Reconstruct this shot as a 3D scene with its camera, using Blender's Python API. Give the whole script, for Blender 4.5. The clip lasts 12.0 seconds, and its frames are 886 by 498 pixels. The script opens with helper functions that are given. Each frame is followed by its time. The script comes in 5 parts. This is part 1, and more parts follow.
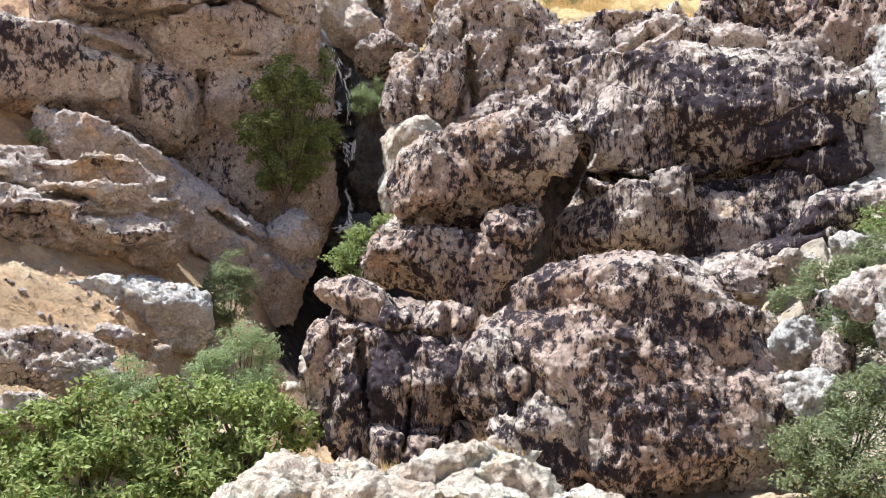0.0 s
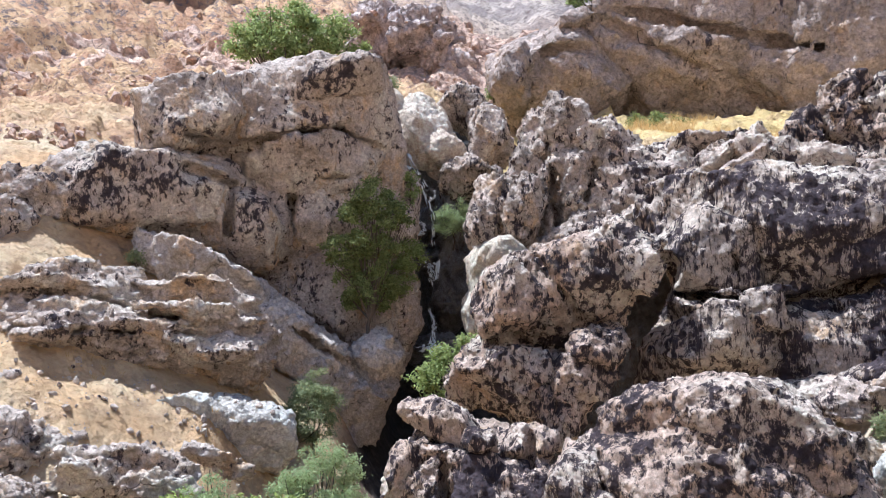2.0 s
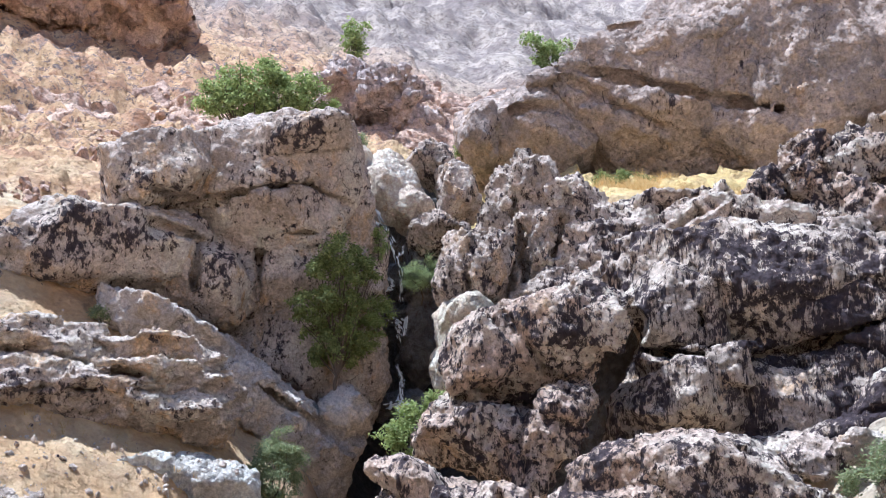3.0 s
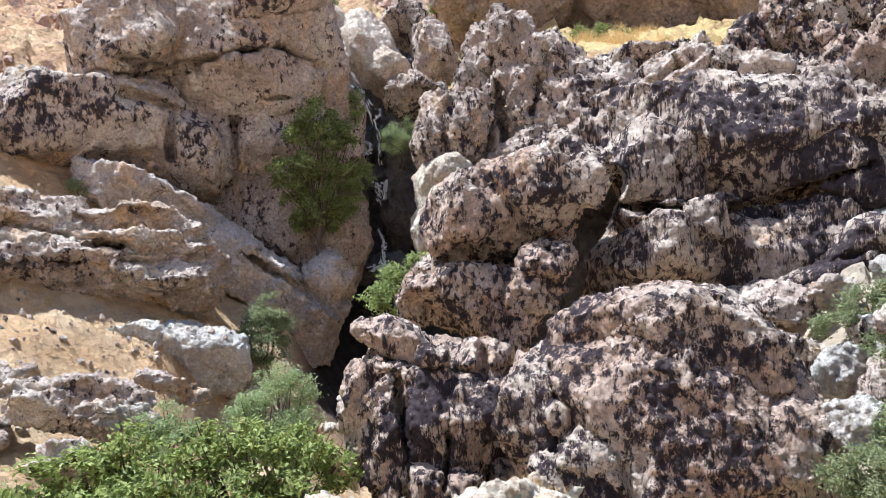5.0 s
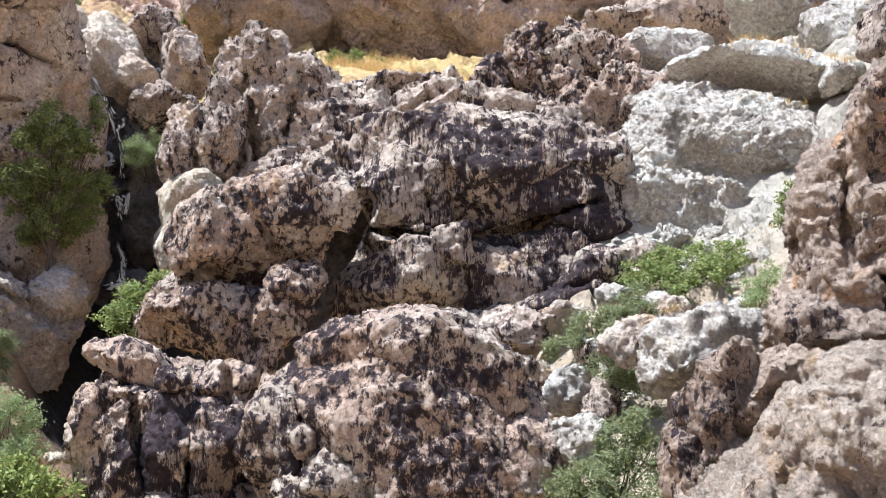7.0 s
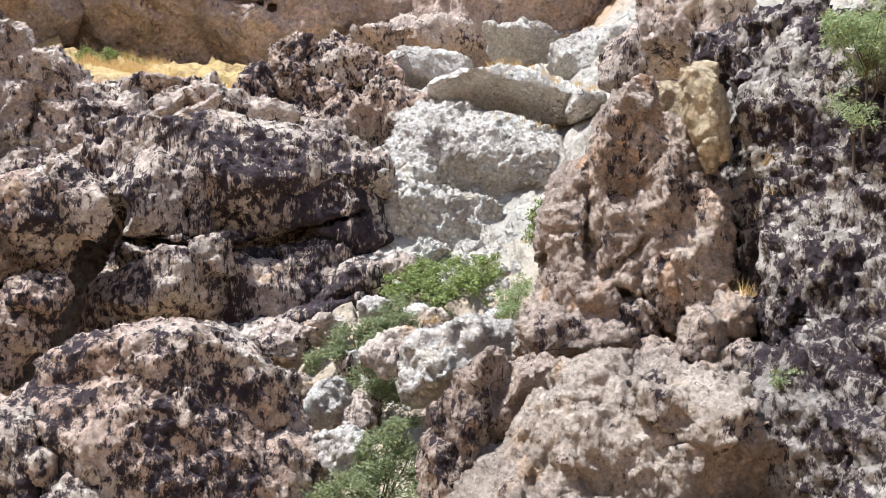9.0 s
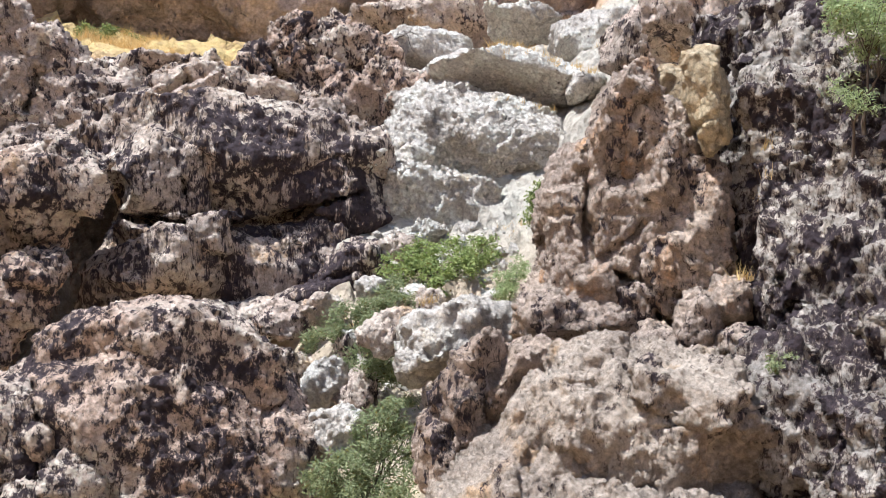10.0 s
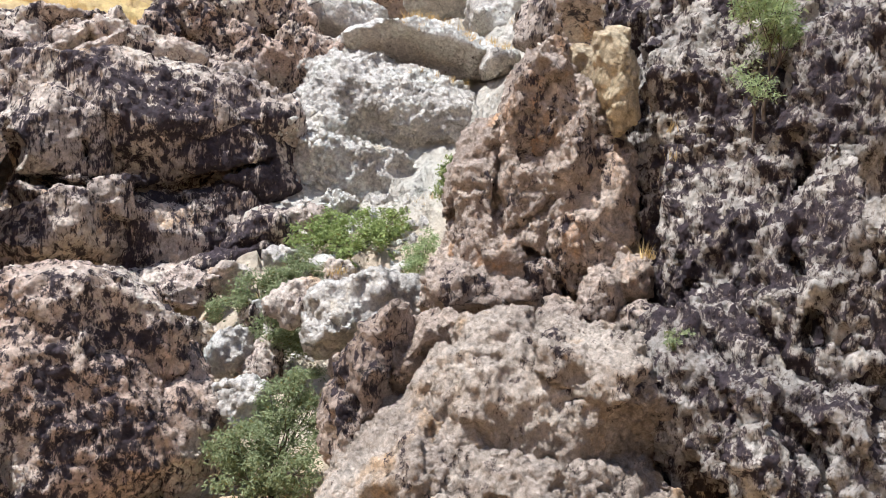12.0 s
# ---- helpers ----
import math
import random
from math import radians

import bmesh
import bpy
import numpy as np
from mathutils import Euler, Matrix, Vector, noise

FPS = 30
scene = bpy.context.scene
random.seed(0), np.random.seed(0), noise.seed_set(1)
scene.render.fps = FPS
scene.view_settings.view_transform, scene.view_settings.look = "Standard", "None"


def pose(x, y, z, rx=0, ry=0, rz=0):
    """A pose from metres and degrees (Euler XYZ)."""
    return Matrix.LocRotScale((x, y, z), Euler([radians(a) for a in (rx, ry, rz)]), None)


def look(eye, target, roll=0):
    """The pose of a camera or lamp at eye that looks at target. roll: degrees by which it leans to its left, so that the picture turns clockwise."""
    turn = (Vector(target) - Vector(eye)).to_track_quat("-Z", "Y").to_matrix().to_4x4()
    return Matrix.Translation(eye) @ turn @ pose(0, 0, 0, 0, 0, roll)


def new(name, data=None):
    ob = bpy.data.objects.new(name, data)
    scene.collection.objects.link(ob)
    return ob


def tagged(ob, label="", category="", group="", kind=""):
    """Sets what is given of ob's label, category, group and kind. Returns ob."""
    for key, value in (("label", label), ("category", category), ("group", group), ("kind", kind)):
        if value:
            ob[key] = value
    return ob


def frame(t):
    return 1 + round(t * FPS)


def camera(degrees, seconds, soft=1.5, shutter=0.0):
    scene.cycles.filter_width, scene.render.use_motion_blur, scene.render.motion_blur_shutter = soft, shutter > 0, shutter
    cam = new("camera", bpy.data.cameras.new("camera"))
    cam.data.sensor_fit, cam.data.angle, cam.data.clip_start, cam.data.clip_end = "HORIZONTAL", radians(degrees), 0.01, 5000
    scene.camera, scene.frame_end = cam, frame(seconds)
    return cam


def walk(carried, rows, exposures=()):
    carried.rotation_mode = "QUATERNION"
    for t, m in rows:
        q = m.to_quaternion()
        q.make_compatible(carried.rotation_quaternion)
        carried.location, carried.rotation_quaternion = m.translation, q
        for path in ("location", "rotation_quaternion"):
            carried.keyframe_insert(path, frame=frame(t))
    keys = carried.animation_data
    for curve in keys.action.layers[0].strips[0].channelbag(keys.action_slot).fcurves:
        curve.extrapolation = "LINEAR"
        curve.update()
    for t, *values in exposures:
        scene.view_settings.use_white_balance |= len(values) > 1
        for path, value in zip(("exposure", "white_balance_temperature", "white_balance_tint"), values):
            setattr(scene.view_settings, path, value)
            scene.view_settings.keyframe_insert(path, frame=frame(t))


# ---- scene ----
cam = camera(51.51, 12.0, soft=0.65)
PATH = [
    (0, pose(0.2, -0.3, 1.6, 86.50, -0.00, 0.00)),
    (0.5, pose(0.2, -0.3, 1.6, 85.35, -1.28, 6.62)),
    (1, pose(0.2, -0.3, 1.6, 84.34, -1.35, 7.97)),
    (1.5, pose(0.2, -0.3, 1.6, 89.22, -0.03, 6.12)),
    (2, pose(0.2, -0.3, 1.6, 93.94, -0.09, 5.20)),
    (2.5, pose(0.2, -0.3, 1.6, 97.58, -0.89, 3.66)),
    (3, pose(0.2, -0.3, 1.6, 97.43, -0.03, 3.21)),
    (3.5, pose(0.2, -0.3, 1.6, 93.81, 0.67, 3.79)),
    (3.7, pose(0.2, -0.3, 1.6, 93.10, 0.98, 4.09)),
    (5.3, pose(0.2, -0.3, 1.6, 88.49, 2.01, 0.75)),
    (5.5, pose(0.2, -0.3, 1.6, 88.58, 2.07, -0.34)),
    (6, pose(0.2, -0.3, 1.6, 88.57, 1.87, -4.14)),
    (6.5, pose(0.2, -0.3, 1.6, 89.50, 1.42, -9.19)),
    (7, pose(0.2, -0.3, 1.6, 89.93, 0.03, -13.44)),
    (7.5, pose(0.2, -0.3, 1.6, 90.94, -1.18, -18.03)),
    (7.7, pose(0.2, -0.3, 1.6, 91.36, -1.52, -20.51)),
    (9.3, pose(0.2, -0.3, 1.6, 90.54, -0.27, -28.53)),
    (9.5, pose(0.2, -0.3, 1.6, 90.40, -0.26, -28.62)),
    (10, pose(0.2, -0.3, 1.6, 89.57, -1.18, -28.27)),
    (10.5, pose(0.2, -0.3, 1.6, 89.34, -2.44, -29.79)),
    (11, pose(0.2, -0.3, 1.6, 89.30, -2.50, -32.54)),
    (11.5, pose(0.2, -0.3, 1.6, 88.42, -2.73, -33.36)),
    (12, pose(0.2, -0.3, 1.6, 88.04, -2.77, -33.86)),
]
walk(cam, PATH, exposures=[(0.0, 0.82, 5600, 10), (1.5, 0.80, 5500, 10), (2.5, 0.80, 5000, 10), (3.5, 0.82, 5200, 10), (5.5, 0.82, 5480, 10), (12.0, 0.67, 5700, 10)])

# ---- daylight ----
SUN = Vector((-0.37, 0.10, 0.92)).normalized()
world = bpy.data.worlds.new("world")
scene.world = world
world.use_nodes = True
wn = world.node_tree
sky = wn.nodes.new("ShaderNodeTexSky")
sky.sky_type = "NISHITA"
sky.sun_disc = False
sky.sun_elevation = math.asin(SUN.z)
sky.sun_rotation = math.atan2(SUN.x, SUN.y)
wn.nodes["Background"].inputs["Strength"].default_value = 0.105
wn.links.new(sky.outputs["Color"], wn.nodes["Background"].inputs["Color"])
sun = new("sun", bpy.data.lights.new("sun", "SUN"))
sun.data.energy, sun.data.angle, sun.data.color = 5.0, radians(0.53), (1.0, 0.965, 0.91)
sun.matrix_world = look((0, 0, 60), Vector((0, 0, 60)) - SUN)


# ---- arithmetic of stone ----
DICE = np.random.default_rng(7).random((32, 32, 32, 7)).astype(np.float32)
PIECES = DICE.reshape(-1, 7) * np.array((0.7, 0.7, 0.7, 2, 2, 2, 1), np.float32) + np.array((0.15, 0.15, 0.15, -1, -1, -1, 0), np.float32)


def value_noise(p, seed):
    """Smooth noise from -1 to 1 at the points p."""
    p = np.asarray(p, np.float32) + np.float32(seed * 3.71)
    i = np.floor(p).astype(np.int32)
    f = p - i
    f = f * f * (3 - 2 * f)
    i &= 31
    j = (i + 1) & 31
    table = DICE[..., seed % 7]
    x0, y0, z0, x1, y1, z1 = i[:, 0], i[:, 1], i[:, 2], j[:, 0], j[:, 1], j[:, 2]
    fx, fy, fz = f[:, 0], f[:, 1], f[:, 2]
    a = table[x0, y0, z0] * (1 - fx) + table[x1, y0, z0] * fx
    b = table[x0, y1, z0] * (1 - fx) + table[x1, y1, z0] * fx
    c = table[x0, y0, z1] * (1 - fx) + table[x1, y0, z1] * fx
    d = table[x0, y1, z1] * (1 - fx) + table[x1, y1, z1] * fx
    a = a * (1 - fy) + b * fy
    return (a * (1 - fz) + (c * (1 - fy) + d * fy) * fz) * 2 - 1


def fbm(p, seed, octaves=4, gain=0.5):
    out, amp = np.zeros(len(p), np.float32), 1.0
    for k in range(octaves):
        out += amp * value_noise(p * 2.03 ** k + 17.3 * k, seed + k)
        amp *= gain
    return out


def shatter(p, seed):
    """Broken pieces round scattered seeds: each one's height and tilt at p, and how near p lies to a joint (0 on it)."""
    p = np.asarray(p, np.float32) + np.float32(seed * 1.37)
    i = np.floor(p - 0.5).astype(np.int32)
    best, second = np.full(len(p), 9.0, np.float32), np.full(len(p), 9.0, np.float32)
    height = np.zeros(len(p), np.float32)
    for k in range(8):
        c = i + np.array((k & 1, k >> 1 & 1, k >> 2), np.int32)
        own = PIECES[((c[:, 0] & 31) << 10) + ((c[:, 1] & 31) << 5) + (c[:, 2] & 31)]
        away = p - c - own[:, :3]
        d = np.einsum("ij,ij->i", away, away)
        near = d < best
        second = np.minimum(second, np.where(near, best, d))
        height[near] = (own[near, 6] - 0.5) + np.einsum("ij,ij->i", away[near], own[near, 3:6])
        best = np.minimum(best, d)
    return height, np.sqrt(second) - np.sqrt(best)


def chips(p, seed):
    """Chiselled breaks: the lowest of many tilted, slightly hollow planes round scattered seeds, with sharp ridges between."""
    p = np.asarray(p, np.float32) + np.float32(seed * 2.11)
    i = np.floor(p - 0.5).astype(np.int32)
    best = np.full(len(p), 9.0, np.float32)
    for k in range(8):
        c = i + np.array((k & 1, k >> 1 & 1, k >> 2), np.int32)
        own = PIECES[((c[:, 0] & 31) << 10) + ((c[:, 1] & 31) << 5) + (c[:, 2] & 31)]
        away = p - c - own[:, :3]
        best = np.minimum(best, 0.8 * (own[:, 6] - 0.5) + 0.6 * np.einsum("ij,ij->i", away, own[:, 3:6]) + 0.75 * np.einsum("ij,ij->i", away, away))
    return best - 0.05


def lobe_field(p, lobe, facets=None):
    x, y, z, hx, hy, hz, rx, ry, rz, power = lobe
    turn = np.array(Euler((radians(rx), radians(ry), radians(rz))).to_matrix())
    q = ((p - np.array((x, y, z), np.float32)) @ turn.astype(np.float32)) / np.array((hx, hy, hz), np.float32)
    f = (np.abs(q) ** power).sum(1) ** (1 / power) - 1
    if facets is not None:
        f = np.maximum(f, (q @ facets[0] - facets[1]).max(1))
    return f * min(hx, hy, hz)


def facets_for(seed, count=26):
    """Flat breaks that cut a lobe: directions and distances."""
    r = np.random.default_rng(seed)
    d = r.normal(size=(3, count))
    d /= np.linalg.norm(d, axis=0)
    return d.astype(np.float32), (0.84 + 0.36 * r.random(count)).astype(np.float32)


def surface(field, low, step):
    """Closed surface of field < 0: a point in each cell that it crosses, a quad across each crossed edge."""
    inside = field < 0
    n = np.array(field.shape) - 1
    corner = [inside[dx:n[0] + dx, dy:n[1] + dy, dz:n[2] + dz] for dx in (0, 1) for dy in (0, 1) for dz in (0, 1)]
    count = sum(c.astype(np.int8) for c in corner)
    cell = np.argwhere((count > 0) & (count < 8))
    index = np.full(tuple(n), -1, np.int64)
    index[tuple(cell.T)] = np.arange(len(cell))
    total, hits = np.zeros((len(cell), 3)), np.zeros(len(cell))
    for axis in range(3):
        u, v = [k for k in range(3) if k != axis]
        for du in (0, 1):
            for dv in (0, 1):
                a = cell.copy()
                a[:, u] += du
                a[:, v] += dv
                b = a.copy()
                b[:, axis] += 1
                fa, fb = field[tuple(a.T)], field[tuple(b.T)]
                cut = (fa < 0) != (fb < 0)
                t = np.where(cut, fa / np.where(cut, fa - fb, 1), 0)
                place = a.astype(float)
                place[:, axis] += t
                total += place * cut[:, None]
                hits += cut
    points = low + total / hits[:, None] * step
    quads = []
    for axis in range(3):
        u, v = (axis + 1) % 3, (axis + 2) % 3
        a = [slice(1, -1)] * 3
        b = [slice(1, -1)] * 3
        a[axis], b[axis] = slice(0, -1), slice(1, None)
        fa, fb = inside[tuple(a)], inside[tuple(b)]
        for rising in (True, False):
            e = np.argwhere(fa & ~fb if rising else ~fa & fb)
            if not len(e):
                continue
            base = e + 1
            base[:, axis] -= 1
            ring = []
            for du, dv in ((-1, -1), (0, -1), (0, 0), (-1, 0)):
                c = base.copy()
                c[:, u] += du
                c[:, v] += dv
                ring.append(index[tuple(c.T)])
            q = np.stack(ring, 1)
            quads.append(q if rising else q[:, ::-1])
    return points, np.concatenate(quads)


def vertex_normals(points, quads):
    a, b = points[quads[:, 2]] - points[quads[:, 0]], points[quads[:, 3]] - points[quads[:, 1]]
    n = np.cross(a, b)
    out = np.zeros_like(points)
    for k in range(4):
        for axis in range(3):
            out[:, axis] += np.bincount(quads[:, k], n[:, axis], len(points))
    return out / (np.linalg.norm(out, axis=1)[:, None] + 1e-12)


def mesh_of(name, points, faces, material, smooth=True):
    """A mesh from arrays; faces all of one size."""
    data = bpy.data.meshes.new(name)
    size = faces.shape[1]
    data.vertices.add(len(points))
    data.vertices.foreach_set("co", points.astype(np.float32).ravel())
    data.loops.add(faces.size)
    data.loops.foreach_set("vertex_index", faces.astype(np.int32).ravel())
    data.polygons.add(len(faces))
    data.polygons.foreach_set("loop_start", np.arange(0, faces.size, size, dtype=np.int32))
    data.polygons.foreach_set("use_smooth", np.full(len(faces), smooth))
    data.update(calc_edges=True)
    data.materials.append(material)
    return data


def carve(name, lobes, material, step, seed, join, warp, block, crack, rough, stains, cuts, stretch, chunk, others=(), centre=(0, 0, 0)):
    """The mesh of one stone: lobes melted together, warped, broken into tilted pieces at three sizes, roughened."""
    parts = np.array([l[:9] for l in lobes])
    turns = [np.abs(np.array(Euler([radians(v) for v in l[6:9]]).to_matrix())) for l in lobes]
    reach = np.array([m @ np.array(l[3:6]) for m, l in zip(turns, lobes)])
    low = (parts[:, :3] - reach).min(0) - 0.3 - warp
    high = (parts[:, :3] + reach).max(0) + 0.3 + warp
    n = 3 * (np.ceil((high - low) / (3 * step)).astype(int) + 1)
    axes = [(low[k] + step * np.arange(n[k])).astype(np.float32) for k in range(3)]
    coarse = np.stack(np.meshgrid(*(v[1::3] for v in axes), indexing="ij"), -1).reshape(-1, 3)

    breaks = [facets_for(seed * 31 + k) for k in range(len(lobes))]

    def merged(q):
        f = lobe_field(q, lobes[0], breaks[0])
        for k, l in enumerate(lobes[1:]):
            g = lobe_field(q, l, breaks[k + 1])
            h = np.clip(0.5 + 0.5 * (g - f) / join, 0, 1)
            f = g + (f - g) * h - join * h * (1 - h)
        for l in cuts:
            f = np.maximum(f, -lobe_field(q, l))
        return f
    # a rough field first; only the cells near the skin are worked out in full
    field = merged(coarse).astype(np.float32).reshape(tuple(n // 3))
    for axis in range(3):
        field = np.repeat(field, 3, axis)
    field = field.ravel()
    band = np.flatnonzero(np.abs(field) < 2.0 * warp + 1.2 * chunk[1] + 4 * step)
    where = np.unravel_index(band, tuple(n))
    p = np.stack([axes[k][where[k]] for k in range(3)], 1)
    q = p.copy()
    for axis in range(3):
        q[:, axis] += warp * (value_noise(p * 0.6, seed + 31 * axis) + 0.55 * value_noise(p * 1.5, seed + 5 + 31 * axis))
    field[band] = merged(q) - 1.6 * chunk[1] * np.clip(chips(q * np.array(stretch, np.float32) / chunk[0], seed + 2), -0.7, 0.3)
    points, quads = surface(field.reshape(tuple(n)), low, step)
    normals = vertex_normals(points, quads)
    size, depth = block
    b = points * np.array(stretch)
    b = b + 0.12 * size * np.stack([value_noise(b * 1.9 / size, seed + 3 * k) for k in range(3)], 1)
    move = 0.6 * rough * fbm(points * 2.1, seed + 40, 4, 0.62)
    for k, gain in ((1.0, 1.0), (2.1, 0.8), (4.2, 0.55), (8.5, 0.3)):
        move += 1.5 * depth * gain * chips(b * k / size, seed + int(10 * k))
    for k, gain in ((1.7, 0.55), (3.9, 0.42), (7.5, 0.2)):
        move += depth * gain * shatter(b * k / size, seed + 3 + int(10 * k))[0]
    # open joints, here and there
    for k, gain in ((0.55, 1.0), (1.6, 0.6)):
        joint = shatter(b * k / size, seed + int(10 * k))[1]
        move -= crack * gain * np.clip(1 - joint / (0.10 * k), 0, 1) * np.clip(0.5 + 1.6 * value_noise(points * 0.7, seed + 9), 0, 1)
    points = points + normals * move[:, None]
    # leave out what lies deep inside neighbours or the ground
    buried = ground_base(points[:, 0], points[:, 1])[2] - points[:, 2] > 1.6
    inner = points.astype(np.float32)
    for l, cut in others:
        buried |= lobe_field(inner, l, cut) < -0.4 - 1.2 * chunk[1] - 2 * depth
    for l in cuts:
        buried &= lobe_field(inner, l) > 0.4 + 2 * warp
    quads = quads[~buried[quads].all(1)]
    used = np.unique(quads)
    back = np.full(len(points), -1)
    back[used] = np.arange(len(used))
    points, quads = points[used], back[quads]
    stain = np.zeros(len(points))
    for x, y, z, r in stains:
        stain = np.maximum(stain, np.clip(1.5 - np.sqrt(((points - (x, y, z)) ** 2).sum(1)) / r, 0, 1))
    data = mesh_of(name, points - np.array(centre), quads, material)
    data.attributes.new("stain", "FLOAT", "POINT").data.foreach_set("value", stain.astype(np.float32))
    return data


def rock(name, label, category, lobes, material, step=0.1, seed=1, join=0.14, warp=0.08, block=(0.9, 0.11), crack=0.08,
         rough=0.035, stains=(), cuts=(), stretch=(1, 1, 0.75), chunk=(1.5, 0.34), split=False, group=""):
    """One stone, or with split one outcrop whose blocks are its parts.
    lobes and cuts: x, y, z, three half sizes, three turns, power. stains: x, y, z, radius of dark-varnished places.
    chunk and block: size and depth of the large and small broken pieces; stretch flattens them into beds."""
    step *= 1.25
    parts = np.array([l[:9] for l in lobes])
    centre = (parts[:, 0].mean(), parts[:, 1].mean(), (parts[:, 2] - parts[:, 5]).min())
    how = (step, seed, join, warp, block, crack, rough, stains, cuts, stretch, chunk)
    if not split:
        ob = tagged(new(name, carve(name, lobes, material, *how, centre=centre)), label, category, group)
        ob.location = centre
        return ob
    ob = tagged(new(name), label, category, group)
    ob.location = centre
    for k, l in enumerate(lobes):
        rest = [(o, facets_for((seed + 13 * j) * 31)) for j, o in enumerate(lobes) if j != k]
        child = new("block", carve("block", [l], material, step, seed + 13 * k, *how[2:], others=rest, centre=centre))
        child.parent = ob
    return ob


# ---- materials ----
def shader(name):
    m = bpy.data.materials.new(name)
    m.use_nodes = True
    t = m.node_tree
    b = t.nodes["Principled BSDF"]
    b.inputs["Roughness"].default_value = 0.9
    b.inputs["Specular IOR Level"].default_value = 0.25

    def node(kind, **values):
        n = t.nodes.new(kind)
        for k, v in values.items():
            if k in n.inputs:
                n.inputs[k].default_value = v
            else:
                setattr(n, k, v)
        return n
    return m, t, b, node


def blend(t, node, fac, a, b, kind="MIX"):
    m = node("ShaderNodeMix", data_type="RGBA", blend_type=kind)
    for socket, value in ((m.inputs[0], fac), (m.inputs[6], a), (m.inputs[7], b)):
        if isinstance(value, (int, float)):
            socket.default_value = value
        elif isinstance(value, tuple):
            socket.default_value = (*value, 1)
        else:
            t.links.new(value, socket)
    return m.outputs[2]


def ramp(t, node, value, a, b):
    r = node("ShaderNodeMapRange", clamp=True, interpolation_type="SMOOTHSTEP")
    r.inputs[1].default_value, r.inputs[2].default_value = a, b
    t.links.new(value, r.inputs[0])
    return r.outputs[0]


def facets(t, node, source, scale, tilt):
    """Height of flat tilted facets, in metres, with sharp edges between them."""
    v = node("ShaderNodeTexVoronoi", Scale=scale, feature="F1")
    t.links.new(source, v.inputs["Vector"])
    away = node("ShaderNodeVectorMath", operation="SUBTRACT")
    t.links.new(source, away.inputs[0])
    t.links.new(v.outputs["Position"], away.inputs[1])
    lean = node("ShaderNodeVectorMath", operation="SUBTRACT")
    t.links.new(v.outputs["Color"], lean.inputs[0])
    lean.inputs[1].default_value = (0.5, 0.5, 0.5)
    dot = node("ShaderNodeVectorMath", operation="DOT_PRODUCT")
    t.links.new(away.outputs[0], dot.inputs[0])
    t.links.new(lean.outputs[0], dot.inputs[1])
    out = node("ShaderNodeMath", operation="MULTIPLY")
    t.links.new(dot.outputs["Value"], out.inputs[0])
    out.inputs[1].default_value = tilt
    return out.outputs[0]


